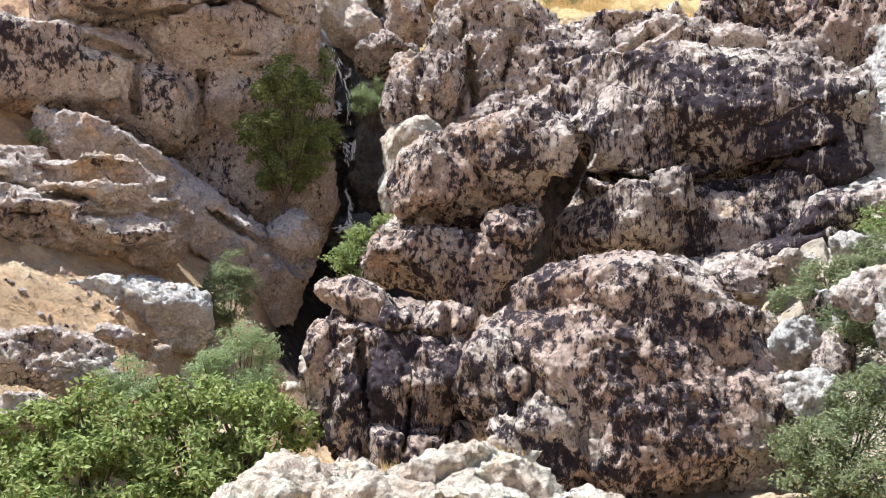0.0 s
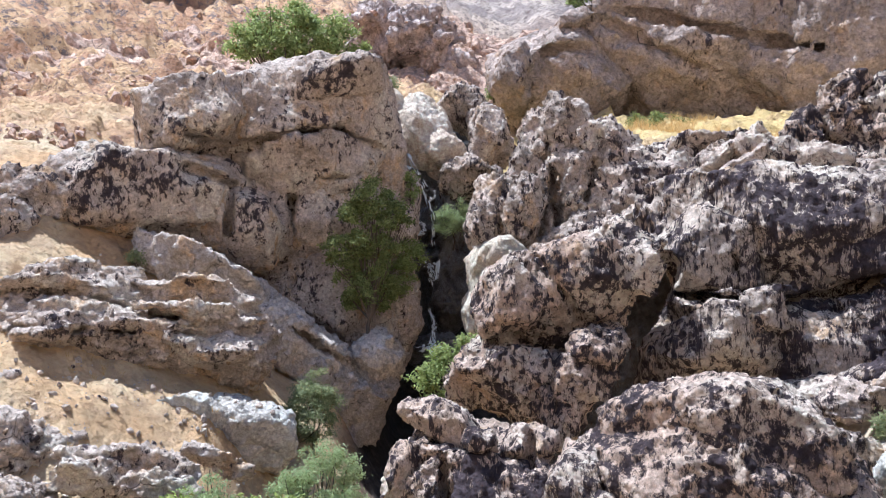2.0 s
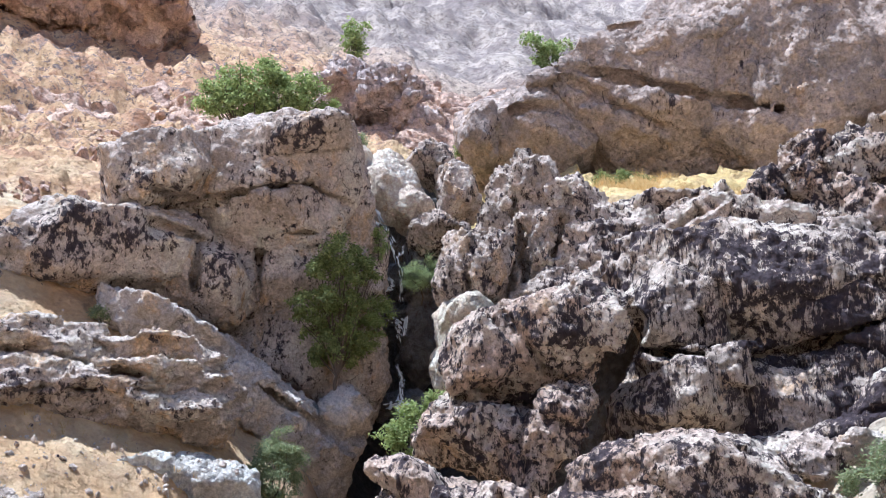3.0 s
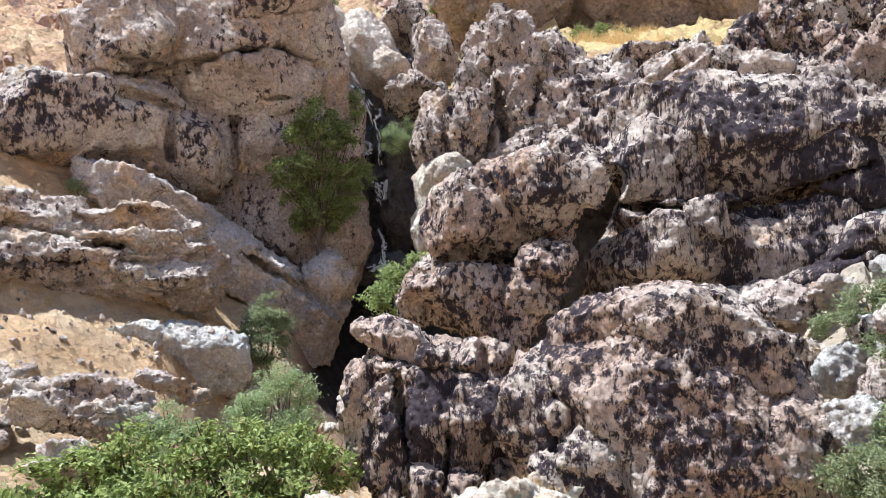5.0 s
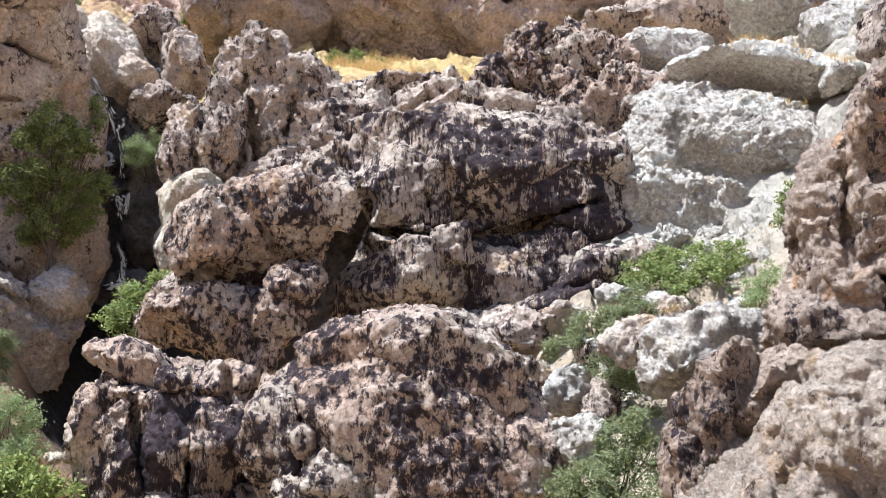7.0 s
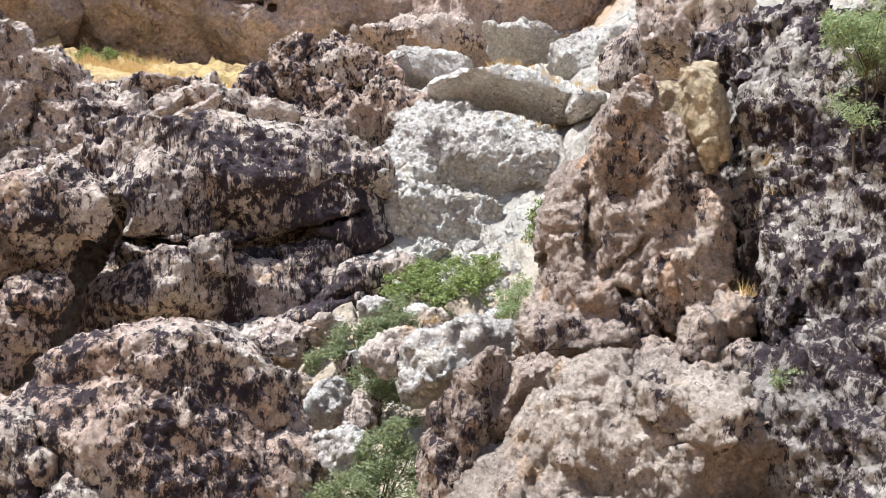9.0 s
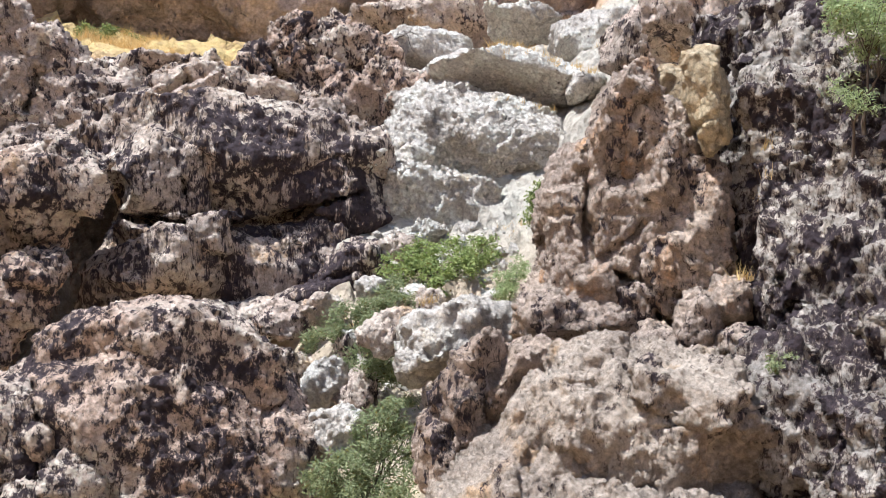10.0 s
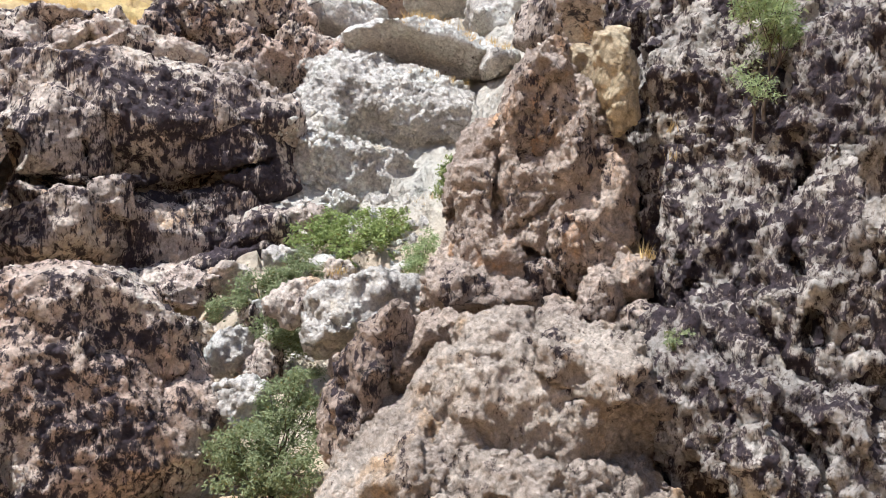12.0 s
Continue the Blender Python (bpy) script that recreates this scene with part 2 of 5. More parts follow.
def stone(name, pale, deep, rust, varnish=0.3, streak=0.4, fine=1.0, bump=0.9, black=(0.027, 0.0195, 0.021), rusty=0.5):
    """Weathered rock: two tones of ground colour, rusty patches, black varnish that runs down in streaks."""
    m, t, b, node = shader(name)
    co = node("ShaderNodeTexCoord").outputs["Object"]
    shift = node("ShaderNodeObjectInfo").outputs["Random"]
    off = node("ShaderNodeVectorMath", operation="ADD")
    t.links.new(co, off.inputs[0])
    many = node("ShaderNodeMath", operation="MULTIPLY")
    t.links.new(shift, many.inputs[0])
    many.inputs[1].default_value = 40.0
    t.links.new(many.outputs[0], off.inputs[1])
    co = off.outputs[0]

    def tex(scale, detail=6, rough=0.6, squash=None, distort=0.0):
        n = node("ShaderNodeTexNoise", Scale=scale, Detail=detail, Roughness=rough, Distortion=distort)
        source = co
        if squash:
            mp = node("ShaderNodeMapping")
            mp.inputs["Scale"].default_value = squash
            t.links.new(co, mp.inputs[0])
            source = mp.outputs[0]
        t.links.new(source, n.inputs["Vector"])
        return n.outputs["Fac"]
    large = ramp(t, node, tex(0.45, 5), 0.36, 0.64)
    colour = blend(t, node, large, deep, pale)
    red = ramp(t, node, tex(0.8, 6, 0.65, (1, 1, 0.6)), 0.62 - 0.12 * rusty, 0.78 - 0.12 * rusty)
    colour = blend(t, node, red, colour, rust)
    grain = ramp(t, node, tex(8.0 * fine, 9, 0.8), 0.22, 0.78)
    colour = blend(t, node, 0.9, colour, blend(t, node, grain, (0.32, 0.31, 0.30), (1.0, 1.0, 1.0)), "OVERLAY")
    # dark varnish
    mask = tex(1.8, 12, 0.8, (1.0, 1.0, 0.7 * streak), 0.3)
    spot = tex(6.5, 9, 0.8, (1.0, 1.0, min(0.45, 0.75 * streak)), 0.3)
    both = node("ShaderNodeMath", operation="MULTIPLY_ADD")
    t.links.new(spot, both.inputs[0])
    both.inputs[1].default_value = 0.7
    t.links.new(mask, both.inputs[2])
    speck = node("ShaderNodeMath", operation="MULTIPLY_ADD")
    t.links.new(tex(17.0 * fine, 6, 0.75, (1.0, 1.0, min(0.7, 1.2 * streak))), speck.inputs[0])
    speck.inputs[1].default_value = 0.32
    t.links.new(both.outputs[0], speck.inputs[2])
    both = speck
    knob = node("ShaderNodeTexVoronoi", Scale=5.0 * fine, feature="F1")
    bent = node("ShaderNodeMix", data_type="VECTOR", Factor=0.22)
    wob = node("ShaderNodeTexNoise", Scale=2.6 * fine, Detail=6, Roughness=0.7)
    t.links.new(co, wob.inputs["Vector"])
    t.links.new(co, bent.inputs[4])
    t.links.new(wob.outputs["Color"], bent.inputs[5])
    t.links.new(bent.outputs[1], knob.inputs["Vector"])
    pits = node("ShaderNodeMath", operation="MULTIPLY_ADD")
    t.links.new(knob.outputs["Distance"], pits.inputs[0])
    pits.inputs[1].default_value = 0.22
    t.links.new(both.outputs[0], pits.inputs[2])
    both = pits
    wide = node("ShaderNodeMath", operation="MULTIPLY_ADD")
    t.links.new(tex(0.55, 4, 0.6), wide.inputs[0])
    wide.inputs[1].default_value = 0.5
    t.links.new(both.outputs[0], wide.inputs[2])
    both = wide
    at = node("ShaderNodeAttribute", attribute_name="stain")
    add = node("ShaderNodeMath", operation="MULTIPLY_ADD")
    t.links.new(at.outputs["Fac"], add.inputs[0])
    add.inputs[1].default_value = 0.13
    t.links.new(both.outputs[0], add.inputs[2])
    edge = 1.665 - varnish * 0.5
    brown = ramp(t, node, add.outputs[0], edge - 0.055, edge + 0.05)
    colour = blend(t, node, brown, colour, blend(t, node, grain, (0.10, 0.072, 0.058), (0.26, 0.185, 0.14)))
    dark = ramp(t, node, add.outputs[0], edge + 0.005, edge + 0.065)
    tint = blend(t, node, grain, black, tuple(3.6 * v for v in black))
    colour = blend(t, node, dark, colour, tint)
    # joints: thin dirty lines between angular pieces
    lines = node("ShaderNodeTexVoronoi", Scale=1.5 * fine, feature="DISTANCE_TO_EDGE")
    t.links.new(bent.outputs[1], lines.inputs["Vector"])
    joint = ramp(t, node, lines.outputs["Distance"], 0.022, 0.0)
    some = node("ShaderNodeMath", operation="MULTIPLY")
    t.links.new(joint, some.inputs[0])
    t.links.new(ramp(t, node, tex(0.7, 4), 0.52, 0.72), some.inputs[1])
    colour = blend(t, node, some.outputs[0], colour, (0.06, 0.05, 0.045))
    t.links.new(colour, b.inputs["Base Color"])
    crest = node("ShaderNodeTexNoise", Scale=1.6 * fine, Detail=9, Roughness=0.62, noise_type="RIDGED_MULTIFRACTAL")
    t.links.new(co, crest.inputs["Vector"])
    low = node("ShaderNodeBump", Strength=bump, Distance=0.10)
    t.links.new(crest.outputs["Fac"], low.inputs["Height"])
    mid = node("ShaderNodeBump", Strength=bump, Distance=1.0)
    t.links.new(facets(t, node, bent.outputs[1], 2.3 * fine, 1.0), mid.inputs["Height"])
    t.links.new(low.outputs[0], mid.inputs["Normal"])
    chip = node("ShaderNodeBump", Strength=bump, Distance=1.0)
    t.links.new(facets(t, node, bent.outputs[1], 6.5 * fine, 1.3), chip.inputs["Height"])
    t.links.new(mid.outputs[0], chip.inputs["Normal"])
    flake = node("ShaderNodeBump", Strength=bump, Distance=1.0)
    t.links.new(facets(t, node, bent.outputs[1], 17.0 * fine, 1.2), flake.inputs["Height"])
    t.links.new(chip.outputs[0], flake.inputs["Normal"])
    mid = flake
    cut = node("ShaderNodeBump", Strength=bump, Distance=0.08, invert=True)
    t.links.new(some.outputs[0], cut.inputs["Height"])
    t.links.new(mid.outputs[0], cut.inputs["Normal"])
    high = node("ShaderNodeBump", Strength=bump, Distance=0.06)
    t.links.new(tex(9.0 * fine, 8, 0.75), high.inputs["Height"])
    t.links.new(cut.outputs[0], high.inputs["Normal"])
    t.links.new(high.outputs[0], b.inputs["Normal"])
    return m


def leaf_material(name, dark, light, dry=(0.20, 0.17, 0.05)):
    m, t, b, node = shader(name)
    r = node("ShaderNodeNewGeometry").outputs["Random Per Island"]
    colour = blend(t, node, r, dark, light)
    pick = ramp(t, node, r, 0.94, 0.97)
    colour = blend(t, node, pick, colour, dry)
    t.links.new(colour, b.inputs["Base Color"])
    b.inputs["Roughness"].default_value = 0.55
    thin = node("ShaderNodeBsdfTranslucent")
    t.links.new(colour, thin.inputs["Color"])
    mix = node("ShaderNodeMixShader", Fac=0.45)
    t.links.new(b.outputs[0], mix.inputs[1])
    t.links.new(thin.outputs[0], mix.inputs[2])
    t.links.new(mix.outputs[0], t.nodes["Material Output"].inputs["Surface"])
    return m


def soil_material():
    """Hillside earth: orange and tan soil, straw-coloured grass, stony grey and red patches by slope and place."""
    m, t, b, node = shader("hillside_earth")
    co = node("ShaderNodeTexCoord").outputs["Object"]

    def tex(scale, detail=7, rough=0.62):
        n = node("ShaderNodeTexNoise", Scale=scale, Detail=detail, Roughness=rough)
        t.links.new(co, n.inputs["Vector"])
        return n.outputs["Fac"]
    earth = blend(t, node, ramp(t, node, tex(0.25), 0.35, 0.65), (0.62, 0.365, 0.185), (0.70, 0.49, 0.30))
    at = node("ShaderNodeAttribute", attribute_name="pale")
    earth = blend(t, node, at.outputs["Fac"], earth, blend(t, node, tex(0.8), (0.42, 0.37, 0.30), (0.64, 0.57, 0.47)))
    at = node("ShaderNodeAttribute", attribute_name="red")
    earth = blend(t, node, at.outputs["Fac"], earth, blend(t, node, ramp(t, node, tex(0.35), 0.35, 0.6), (0.40, 0.225, 0.13), (0.68, 0.41, 0.22)))
    at = node("ShaderNodeAttribute", attribute_name="straw")
    earth = blend(t, node, at.outputs["Fac"], earth, blend(t, node, tex(2.5), (0.58, 0.37, 0.14), (0.70, 0.50, 0.23)))
    at = node("ShaderNodeAttribute", attribute_name="far")
    earth = blend(t, node, at.outputs["Fac"], earth, blend(t, node, ramp(t, node, tex(0.16, 10, 0.68), 0.40, 0.60), (0.24, 0.19, 0.165), (0.48, 0.39, 0.31)))
    # the gully's shade, painted near-black into the earth
    at = node("ShaderNodeAttribute", attribute_name="gully_shade")
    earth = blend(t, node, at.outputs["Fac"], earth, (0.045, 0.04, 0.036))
    stones = ramp(t, node, tex(1.1, 12, 0.8), 0.50, 0.58)
    at = node("ShaderNodeAttribute", attribute_name="stony")
    take = node("ShaderNodeMath", operation="MULTIPLY")
    t.links.new(stones, take.inputs[0])
    t.links.new(at.outputs["Fac"], take.inputs[1])
    earth = blend(t, node, take.outputs[0], earth, (0.20, 0.15, 0.125))
    grain = tex(6, 9, 0.75)
    earth = blend(t, node, 0.7, earth, blend(t, node, grain, (0.3, 0.3, 0.3), (1.0, 1.0, 1.0)), "OVERLAY")
    t.links.new(earth, b.inputs["Base Color"])
    bump = node("ShaderNodeBump", Strength=1.0, Distance=0.4)
    t.links.new(tex(2.2, 10, 0.75), bump.inputs["Height"])
    chip = node("ShaderNodeBump", Strength=0.9, Distance=1.0)
    t.links.new(facets(t, node, co, 1.6, 0.5), chip.inputs["Height"])
    t.links.new(bump.outputs[0], chip.inputs["Normal"])
    chips = node("ShaderNodeBump", Strength=0.9, Distance=1.0)
    t.links.new(facets(t, node, co, 5.0, 0.7), chips.inputs["Height"])
    t.links.new(chip.outputs[0], chips.inputs["Normal"])
    t.links.new(chips.outputs[0], b.inputs["Normal"])
    return m


def plain(name, colour, rough=0.8, second=None, scale=6.0):
    m, t, b, node = shader(name)
    n = node("ShaderNodeTexNoise", Scale=scale, Detail=6, Roughness=0.65)
    t.links.new(node("ShaderNodeTexCoord").outputs["Object"], n.inputs["Vector"])
    t.links.new(blend(t, node, n.outputs["Fac"], colour, second or tuple(0.55 * v for v in colour)), b.inputs["Base Color"])
    b.inputs["Roughness"].default_value = rough
    return m


TAN, GREY, RUST, PINK = (0.56, 0.46, 0.37), (0.37, 0.305, 0.25), (0.49, 0.335, 0.20), (0.61, 0.475, 0.385)
MOTTLED = stone("mottled_rock", PINK, (0.45, 0.33, 0.25), RUST, 0.56, 0.6, fine=1.2)
OUTCROP = stone("streaked_outcrop_rock", PINK, (0.43, 0.32, 0.24), RUST, 0.54, 0.3)
CLIFF = stone("cliff_rock", (0.56, 0.46, 0.375), (0.385, 0.31, 0.255), RUST, 0.36, 0.6, rusty=0.8)
SLAB = stone("slab_rock", (0.50, 0.43, 0.365), (0.35, 0.30, 0.26), RUST, 0.2, 0.5, rusty=0.3, bump=0.7)
STREAKED = stone("streaked_rock", TAN, GREY, RUST, 0.56, 0.2)
RIDGE = stone("ridge_rock", PINK, GREY, RUST, 0.45, 0.45)
PALE = stone("pale_rock", (0.57, 0.52, 0.45), (0.41, 0.37, 0.32), (0.5, 0.42, 0.3), 0.1, 0.8, rusty=0.3)
CREAM = stone("cream_rock", (0.67, 0.56, 0.43), (0.51, 0.405, 0.305), RUST, 0.12, 0.8)
PEACH = stone("peach_chute_rock", (0.74, 0.57, 0.44), (0.58, 0.43, 0.33), RUST, 0.14, 0.5)
REDROCK = stone("red_hill_rock", (0.54, 0.37, 0.265), (0.36, 0.245, 0.185), (0.58, 0.37, 0.21), 0.2, 0.6, fine=0.5)
GREYHILL = stone("grey_hill_rock", (0.48, 0.385, 0.33), (0.33, 0.265, 0.24), (0.46, 0.34, 0.26), 0.2, 0.6, fine=0.5)
BACK = stone("back_cliff_rock", (0.40, 0.31, 0.25), (0.27, 0.215, 0.18), (0.38, 0.26, 0.17), 0.18, 0.25, fine=0.6)
PILLAR = stone("pillar_rock", (0.50, 0.40, 0.315), (0.36, 0.285, 0.23), (0.50, 0.30, 0.165), 0.34, 0.5, rusty=0.75, fine=1.4)
BUTTRESS = stone("buttress_rock", (0.47, 0.39, 0.31), (0.33, 0.265, 0.21), (0.46, 0.31, 0.18), 0.3, 0.5, rusty=0.6, fine=1.5)
FIN = stone("fin_rock", (0.46, 0.36, 0.28), (0.30, 0.225, 0.175), (0.40, 0.26, 0.16), 0.42, 0.4, fine=1.4)
DARK = stone("dark_mottled_rock", (0.47, 0.42, 0.355), (0.30, 0.265, 0.23), (0.40, 0.31, 0.19), 0.62, 0.5, fine=1.3)
YELLOW = stone("yellow_slab_rock", (0.47, 0.38, 0.24), (0.36, 0.28, 0.18), (0.44, 0.26, 0.12), 0.1, 0.5, rusty=0.9)
# near-black: the fall's wet wall, and shade painted into gully and cleft
WET_SHADED = stone("wet_shaded_rock", (0.17, 0.16, 0.155), (0.08, 0.075, 0.075), (0.13, 0.10, 0.07), 0.35, 0.25)
WET_SHADED.node_tree.nodes["Principled BSDF"].inputs["Roughness"].default_value = 0.35
EARTH = soil_material()

# ---- the ground, one sheet ----
RANGES = (0, 6, 12, 18, 24, 30, 36, 42, 50, 65, 90, 140, 260, 600, 2500)
HILL = {}
HILL[-180] = (0, 1, 2.5, 4, 5.5, 7, 9, 11, 14, 19, 28, 45, 85, 190, 500)
HILL[-110] = (0, -0.5, -1.5, -2, -2, -1, 1, 4, 8, 15, 28, 50, 95, 200, 520)
HILL[-60] = (0, -2, -5, -6.5, -5, -2, 1.5, 5, 9, 15, 30, 55, 105, 275, 900)
HILL[-30] = (0, -2.5, -6.5, -5, -1.7, 2.4, 6.0, 8.6, 11, 16, 33, 54, 105, 275, 900)
HILL[-20] = (0, -2.5, -6.5, -6.2, -2.8, 0.8, 3.6, 7, 11, 17, 32, 54, 105, 275, 900)
HILL[-14] = (0, -2.5, -6.5, -8, -5.2, -2.4, 0, 8, 12.5, 18, 31, 54, 100, 270, 900)
HILL[-7] = (0, -2.5, -6, -7.5, -7, -6, -5, -4, 12, 17, 27, 47, 105, 270, 900)
HILL[0] = (0, -2, -5, -6.5, -7, -6.5, -6, 3, 11, 14, 22, 42, 105, 280, 950)
HILL[8] = (0, -1.5, -3.6, -4.4, -5.5, -5.5, -4, 9.4, 11.8, 14.5, 20, 38, 90, 290, 950)
HILL[16] = (0, -1.5, -3.8, -4, -3.5, -2, 2, 9.0, 11.8, 15.5, 26, 46, 92, 285, 950)
HILL[24] = (0, -1.5, -3.8, -3.6, -1.0, 2.3, 6.4, 8.8, 11, 18, 32, 55, 100, 270, 900)
HILL[32] = (0, -1.5, -3.8, -3.4, -0.2, 3.2, 7.0, 9.2, 11.2, 18, 34, 58, 104, 275, 900)
HILL[42] = (0, -2, -5, -5, 0, 6, 10, 13, 17, 25, 40, 65, 120, 280, 900)
HILL[60] = (0, -2, -5, -4, 4, 11, 15, 18, 22, 30, 45, 70, 130, 290, 900)
HILL[110] = (0, 0.5, 1.5, 4, 8, 11, 14, 17, 21, 28, 42, 66, 115, 225, 540)
HILL[180] = HILL[-180]
AZ = np.array(sorted(HILL), float)
TABLE = np.array([HILL[a] for a in sorted(HILL)], float)


def smooth_index(values, knots):
    k = np.clip(np.searchsorted(knots, values, "right") - 1, 0, len(knots) - 2)
    f = np.clip((values - knots[k]) / (knots[k + 1] - knots[k]), 0, 1)
    return k, f


def ground_base(x, y):
    """Range, bearing and the hill's smooth height."""
    r, a = np.hypot(x, y), np.degrees(np.arctan2(x, y))
    i, f = smooth_index(a, AZ)
    f = f * f * (3 - 2 * f)
    j, g = smooth_index(r, np.array(RANGES, float))
    return r, a, (TABLE[i, j] * (1 - f) + TABLE[i + 1, j] * f) * (1 - g) + (TABLE[i, j + 1] * (1 - f) + TABLE[i + 1, j + 1] * f) * g


def ground_height(x, y):
    r, a, base = ground_base(x, y)
    p = np.stack([x, y, np.zeros_like(x)], -1).reshape(-1, 3)
    r, a = r.ravel(), a.ravel()
    bumps = 0.35 * fbm(p / 2.6, 5, 5, 0.6) * np.clip(r / 8 - 0.5, 0, 1)
    crag = np.abs(fbm(p / 9, 23, 5, 0.6))
    bumps += np.clip((r - 46) / 12, 0, 1) * np.clip((-a - 0.5) / 6, 0.3, 1) * 3.2 * (0.5 - crag)
    crag = np.abs(fbm(p / 55, 71, 6, 0.58))
    bumps += np.clip((r - 80) / 90, 0, 1) * np.clip(r, 0, 600) * 0.07 * (0.7 - crag)
    return base + bumps.reshape(base.shape)


def build_ground():
    near = np.concatenate([np.linspace(0.02, 12, 24, endpoint=False), np.linspace(12, 72, 230), 72 * (500 / 72) ** (np.arange(1, 171) / 170), 500 * 5 ** (np.arange(1, 26) / 25)])
    angle = np.radians(np.concatenate([np.linspace(-180, -46, 60, endpoint=False), np.linspace(-46, 66, 400, endpoint=False), np.linspace(66, 180, 52)]))
    r, a = np.meshgrid(near, angle, indexing="ij")
    x, y = r * np.sin(a), r * np.cos(a)
    z = ground_height(x, y)
    flat = np.stack([x.ravel(), y.ravel(), z.ravel()], 1)
    a_deg = np.degrees(a.ravel())
    rocky = np.clip((a_deg - 16) / 4, 0, 1) * np.clip((r.ravel() - 21) / 4, 0, 1) + np.clip((r.ravel() - 42) / 8, 0, 1)
    rocky = np.clip(rocky, 0.18, 1) * np.clip((r.ravel() - 10) / 5, 0, 1)
    for size, depth, seed in ((2.6, 0.5, 3), (1.0, 0.32, 4)):
        flat[:, 2] += rocky * depth * shatter(flat / size, seed)[0]
    hill = np.clip((r.ravel() - 43) / 8, 0, 1) * np.clip((-a_deg - 1) / 6, 0.15, 1)
    for size, depth, seed in ((7.0, 0.6, 8), (3.2, 0.4, 9)):
        flat[:, 2] += hill * depth * shatter(flat * (1, 1, 0) / size, seed)[0]
    far = np.clip((r.ravel() - 60) / 60, 0, 1)
    flat[:, 2] += far * 1.4 * shatter(flat * (1, 1, 0) / 9, 5)[0]
    z = flat[:, 2].reshape(z.shape)
    n, m = z.shape
    k = np.arange(n * m).reshape(n, m)
    quads = np.stack([k[:-1, :-1], k[:-1, 1:], k[1:, 1:], k[1:, :-1]], -1).reshape(-1, 4)[:, ::-1]
    data = mesh_of("ground", np.stack([x, y, z], -1).reshape(-1, 3), quads, EARTH)
    x, y, r, a = x.ravel(), y.ravel(), r.ravel(), np.degrees(a.ravel())
    masks = {
        "pale": np.clip((a - 17) / 4, 0, 1) * (0.6 + 0.4 * np.clip((r - 26) / 2, 0, 1)) * np.clip((r - 15) / 4, 0, 1) * np.clip((50 - r) / 5, 0, 1),
        "red": np.clip((r - 44) / 8, 0, 1) * np.clip((-a - 1) / 8, 0.25, 1),
        "straw": np.clip((r - 41) / 3, 0, 1) * np.clip((58 - r) / 6, 0, 1) * np.clip((a + 9) / 3, 0, 1) * np.clip((22 - a) / 4, 0, 1),
        "far": np.clip((r - 85) / 60, 0, 1),
        # where the gully floor is coloured dark as shade
        "gully_shade": np.clip((r - 29) / 3, 0, 1) * np.clip((46 - r) / 2, 0, 1) * np.clip((a + 11.5) / 1.5, 0, 1) * np.clip((1 - a) / 2, 0, 1),
        "stony": np.clip((r - 40) / 30, 0.2, 1) * (1 - 0.75 * np.clip((a - 17) / 4, 0, 1) * np.clip((50 - r) / 5, 0, 1)),
    }
    for key, value in masks.items():
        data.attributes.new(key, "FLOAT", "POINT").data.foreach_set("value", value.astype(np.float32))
    return tagged(new("ground", data), "sloping hillside of orange earth, straw and scree", "ground", kind="structure")


build_ground()

# ---- rocks ----
rock("boulder", "huge rounded boulder mottled with black varnish, on a cream ledge", "boulder", [
    (4.05, 18.37, -2.52, 3.09, 2.5, 2.32, -14, 7.79, -11.65, 3.6), (1.33, 18.34, -2.41, 0.86, 1.6, 1.52, 0, -8.01, -3.47, 4), (4.08, 18.31, -1.06, 2.54, 2, 1.24, -25, 5.78, -11.78, 3),
    (6.13, 17.53, -2.8, 0.99, 1.8, 1.79, -8, -10.39, -18.4, 4), (2.18, 17.46, -3.19, 1.22, 1.5, 1.09, -10, 15.92, -6.36, 4), (3.12, 17.3, -0.4, 0.4, 0.45, 0.26, 0, 1.84, -9.44, 3),
    (1.55, 16.73, -1.97, 0.26, 0.35, 0.32, 0, 1.97, -4.54, 3)], MOTTLED, 0.06, 3, chunk=(1, 0.11), block=(0.42, 0.06), warp=0.1,
    cuts=[(1.56, 16.8, -1.88, 0.06, 0.5, 1.07, 0, 174.37, -4.55, 4)], split=True)
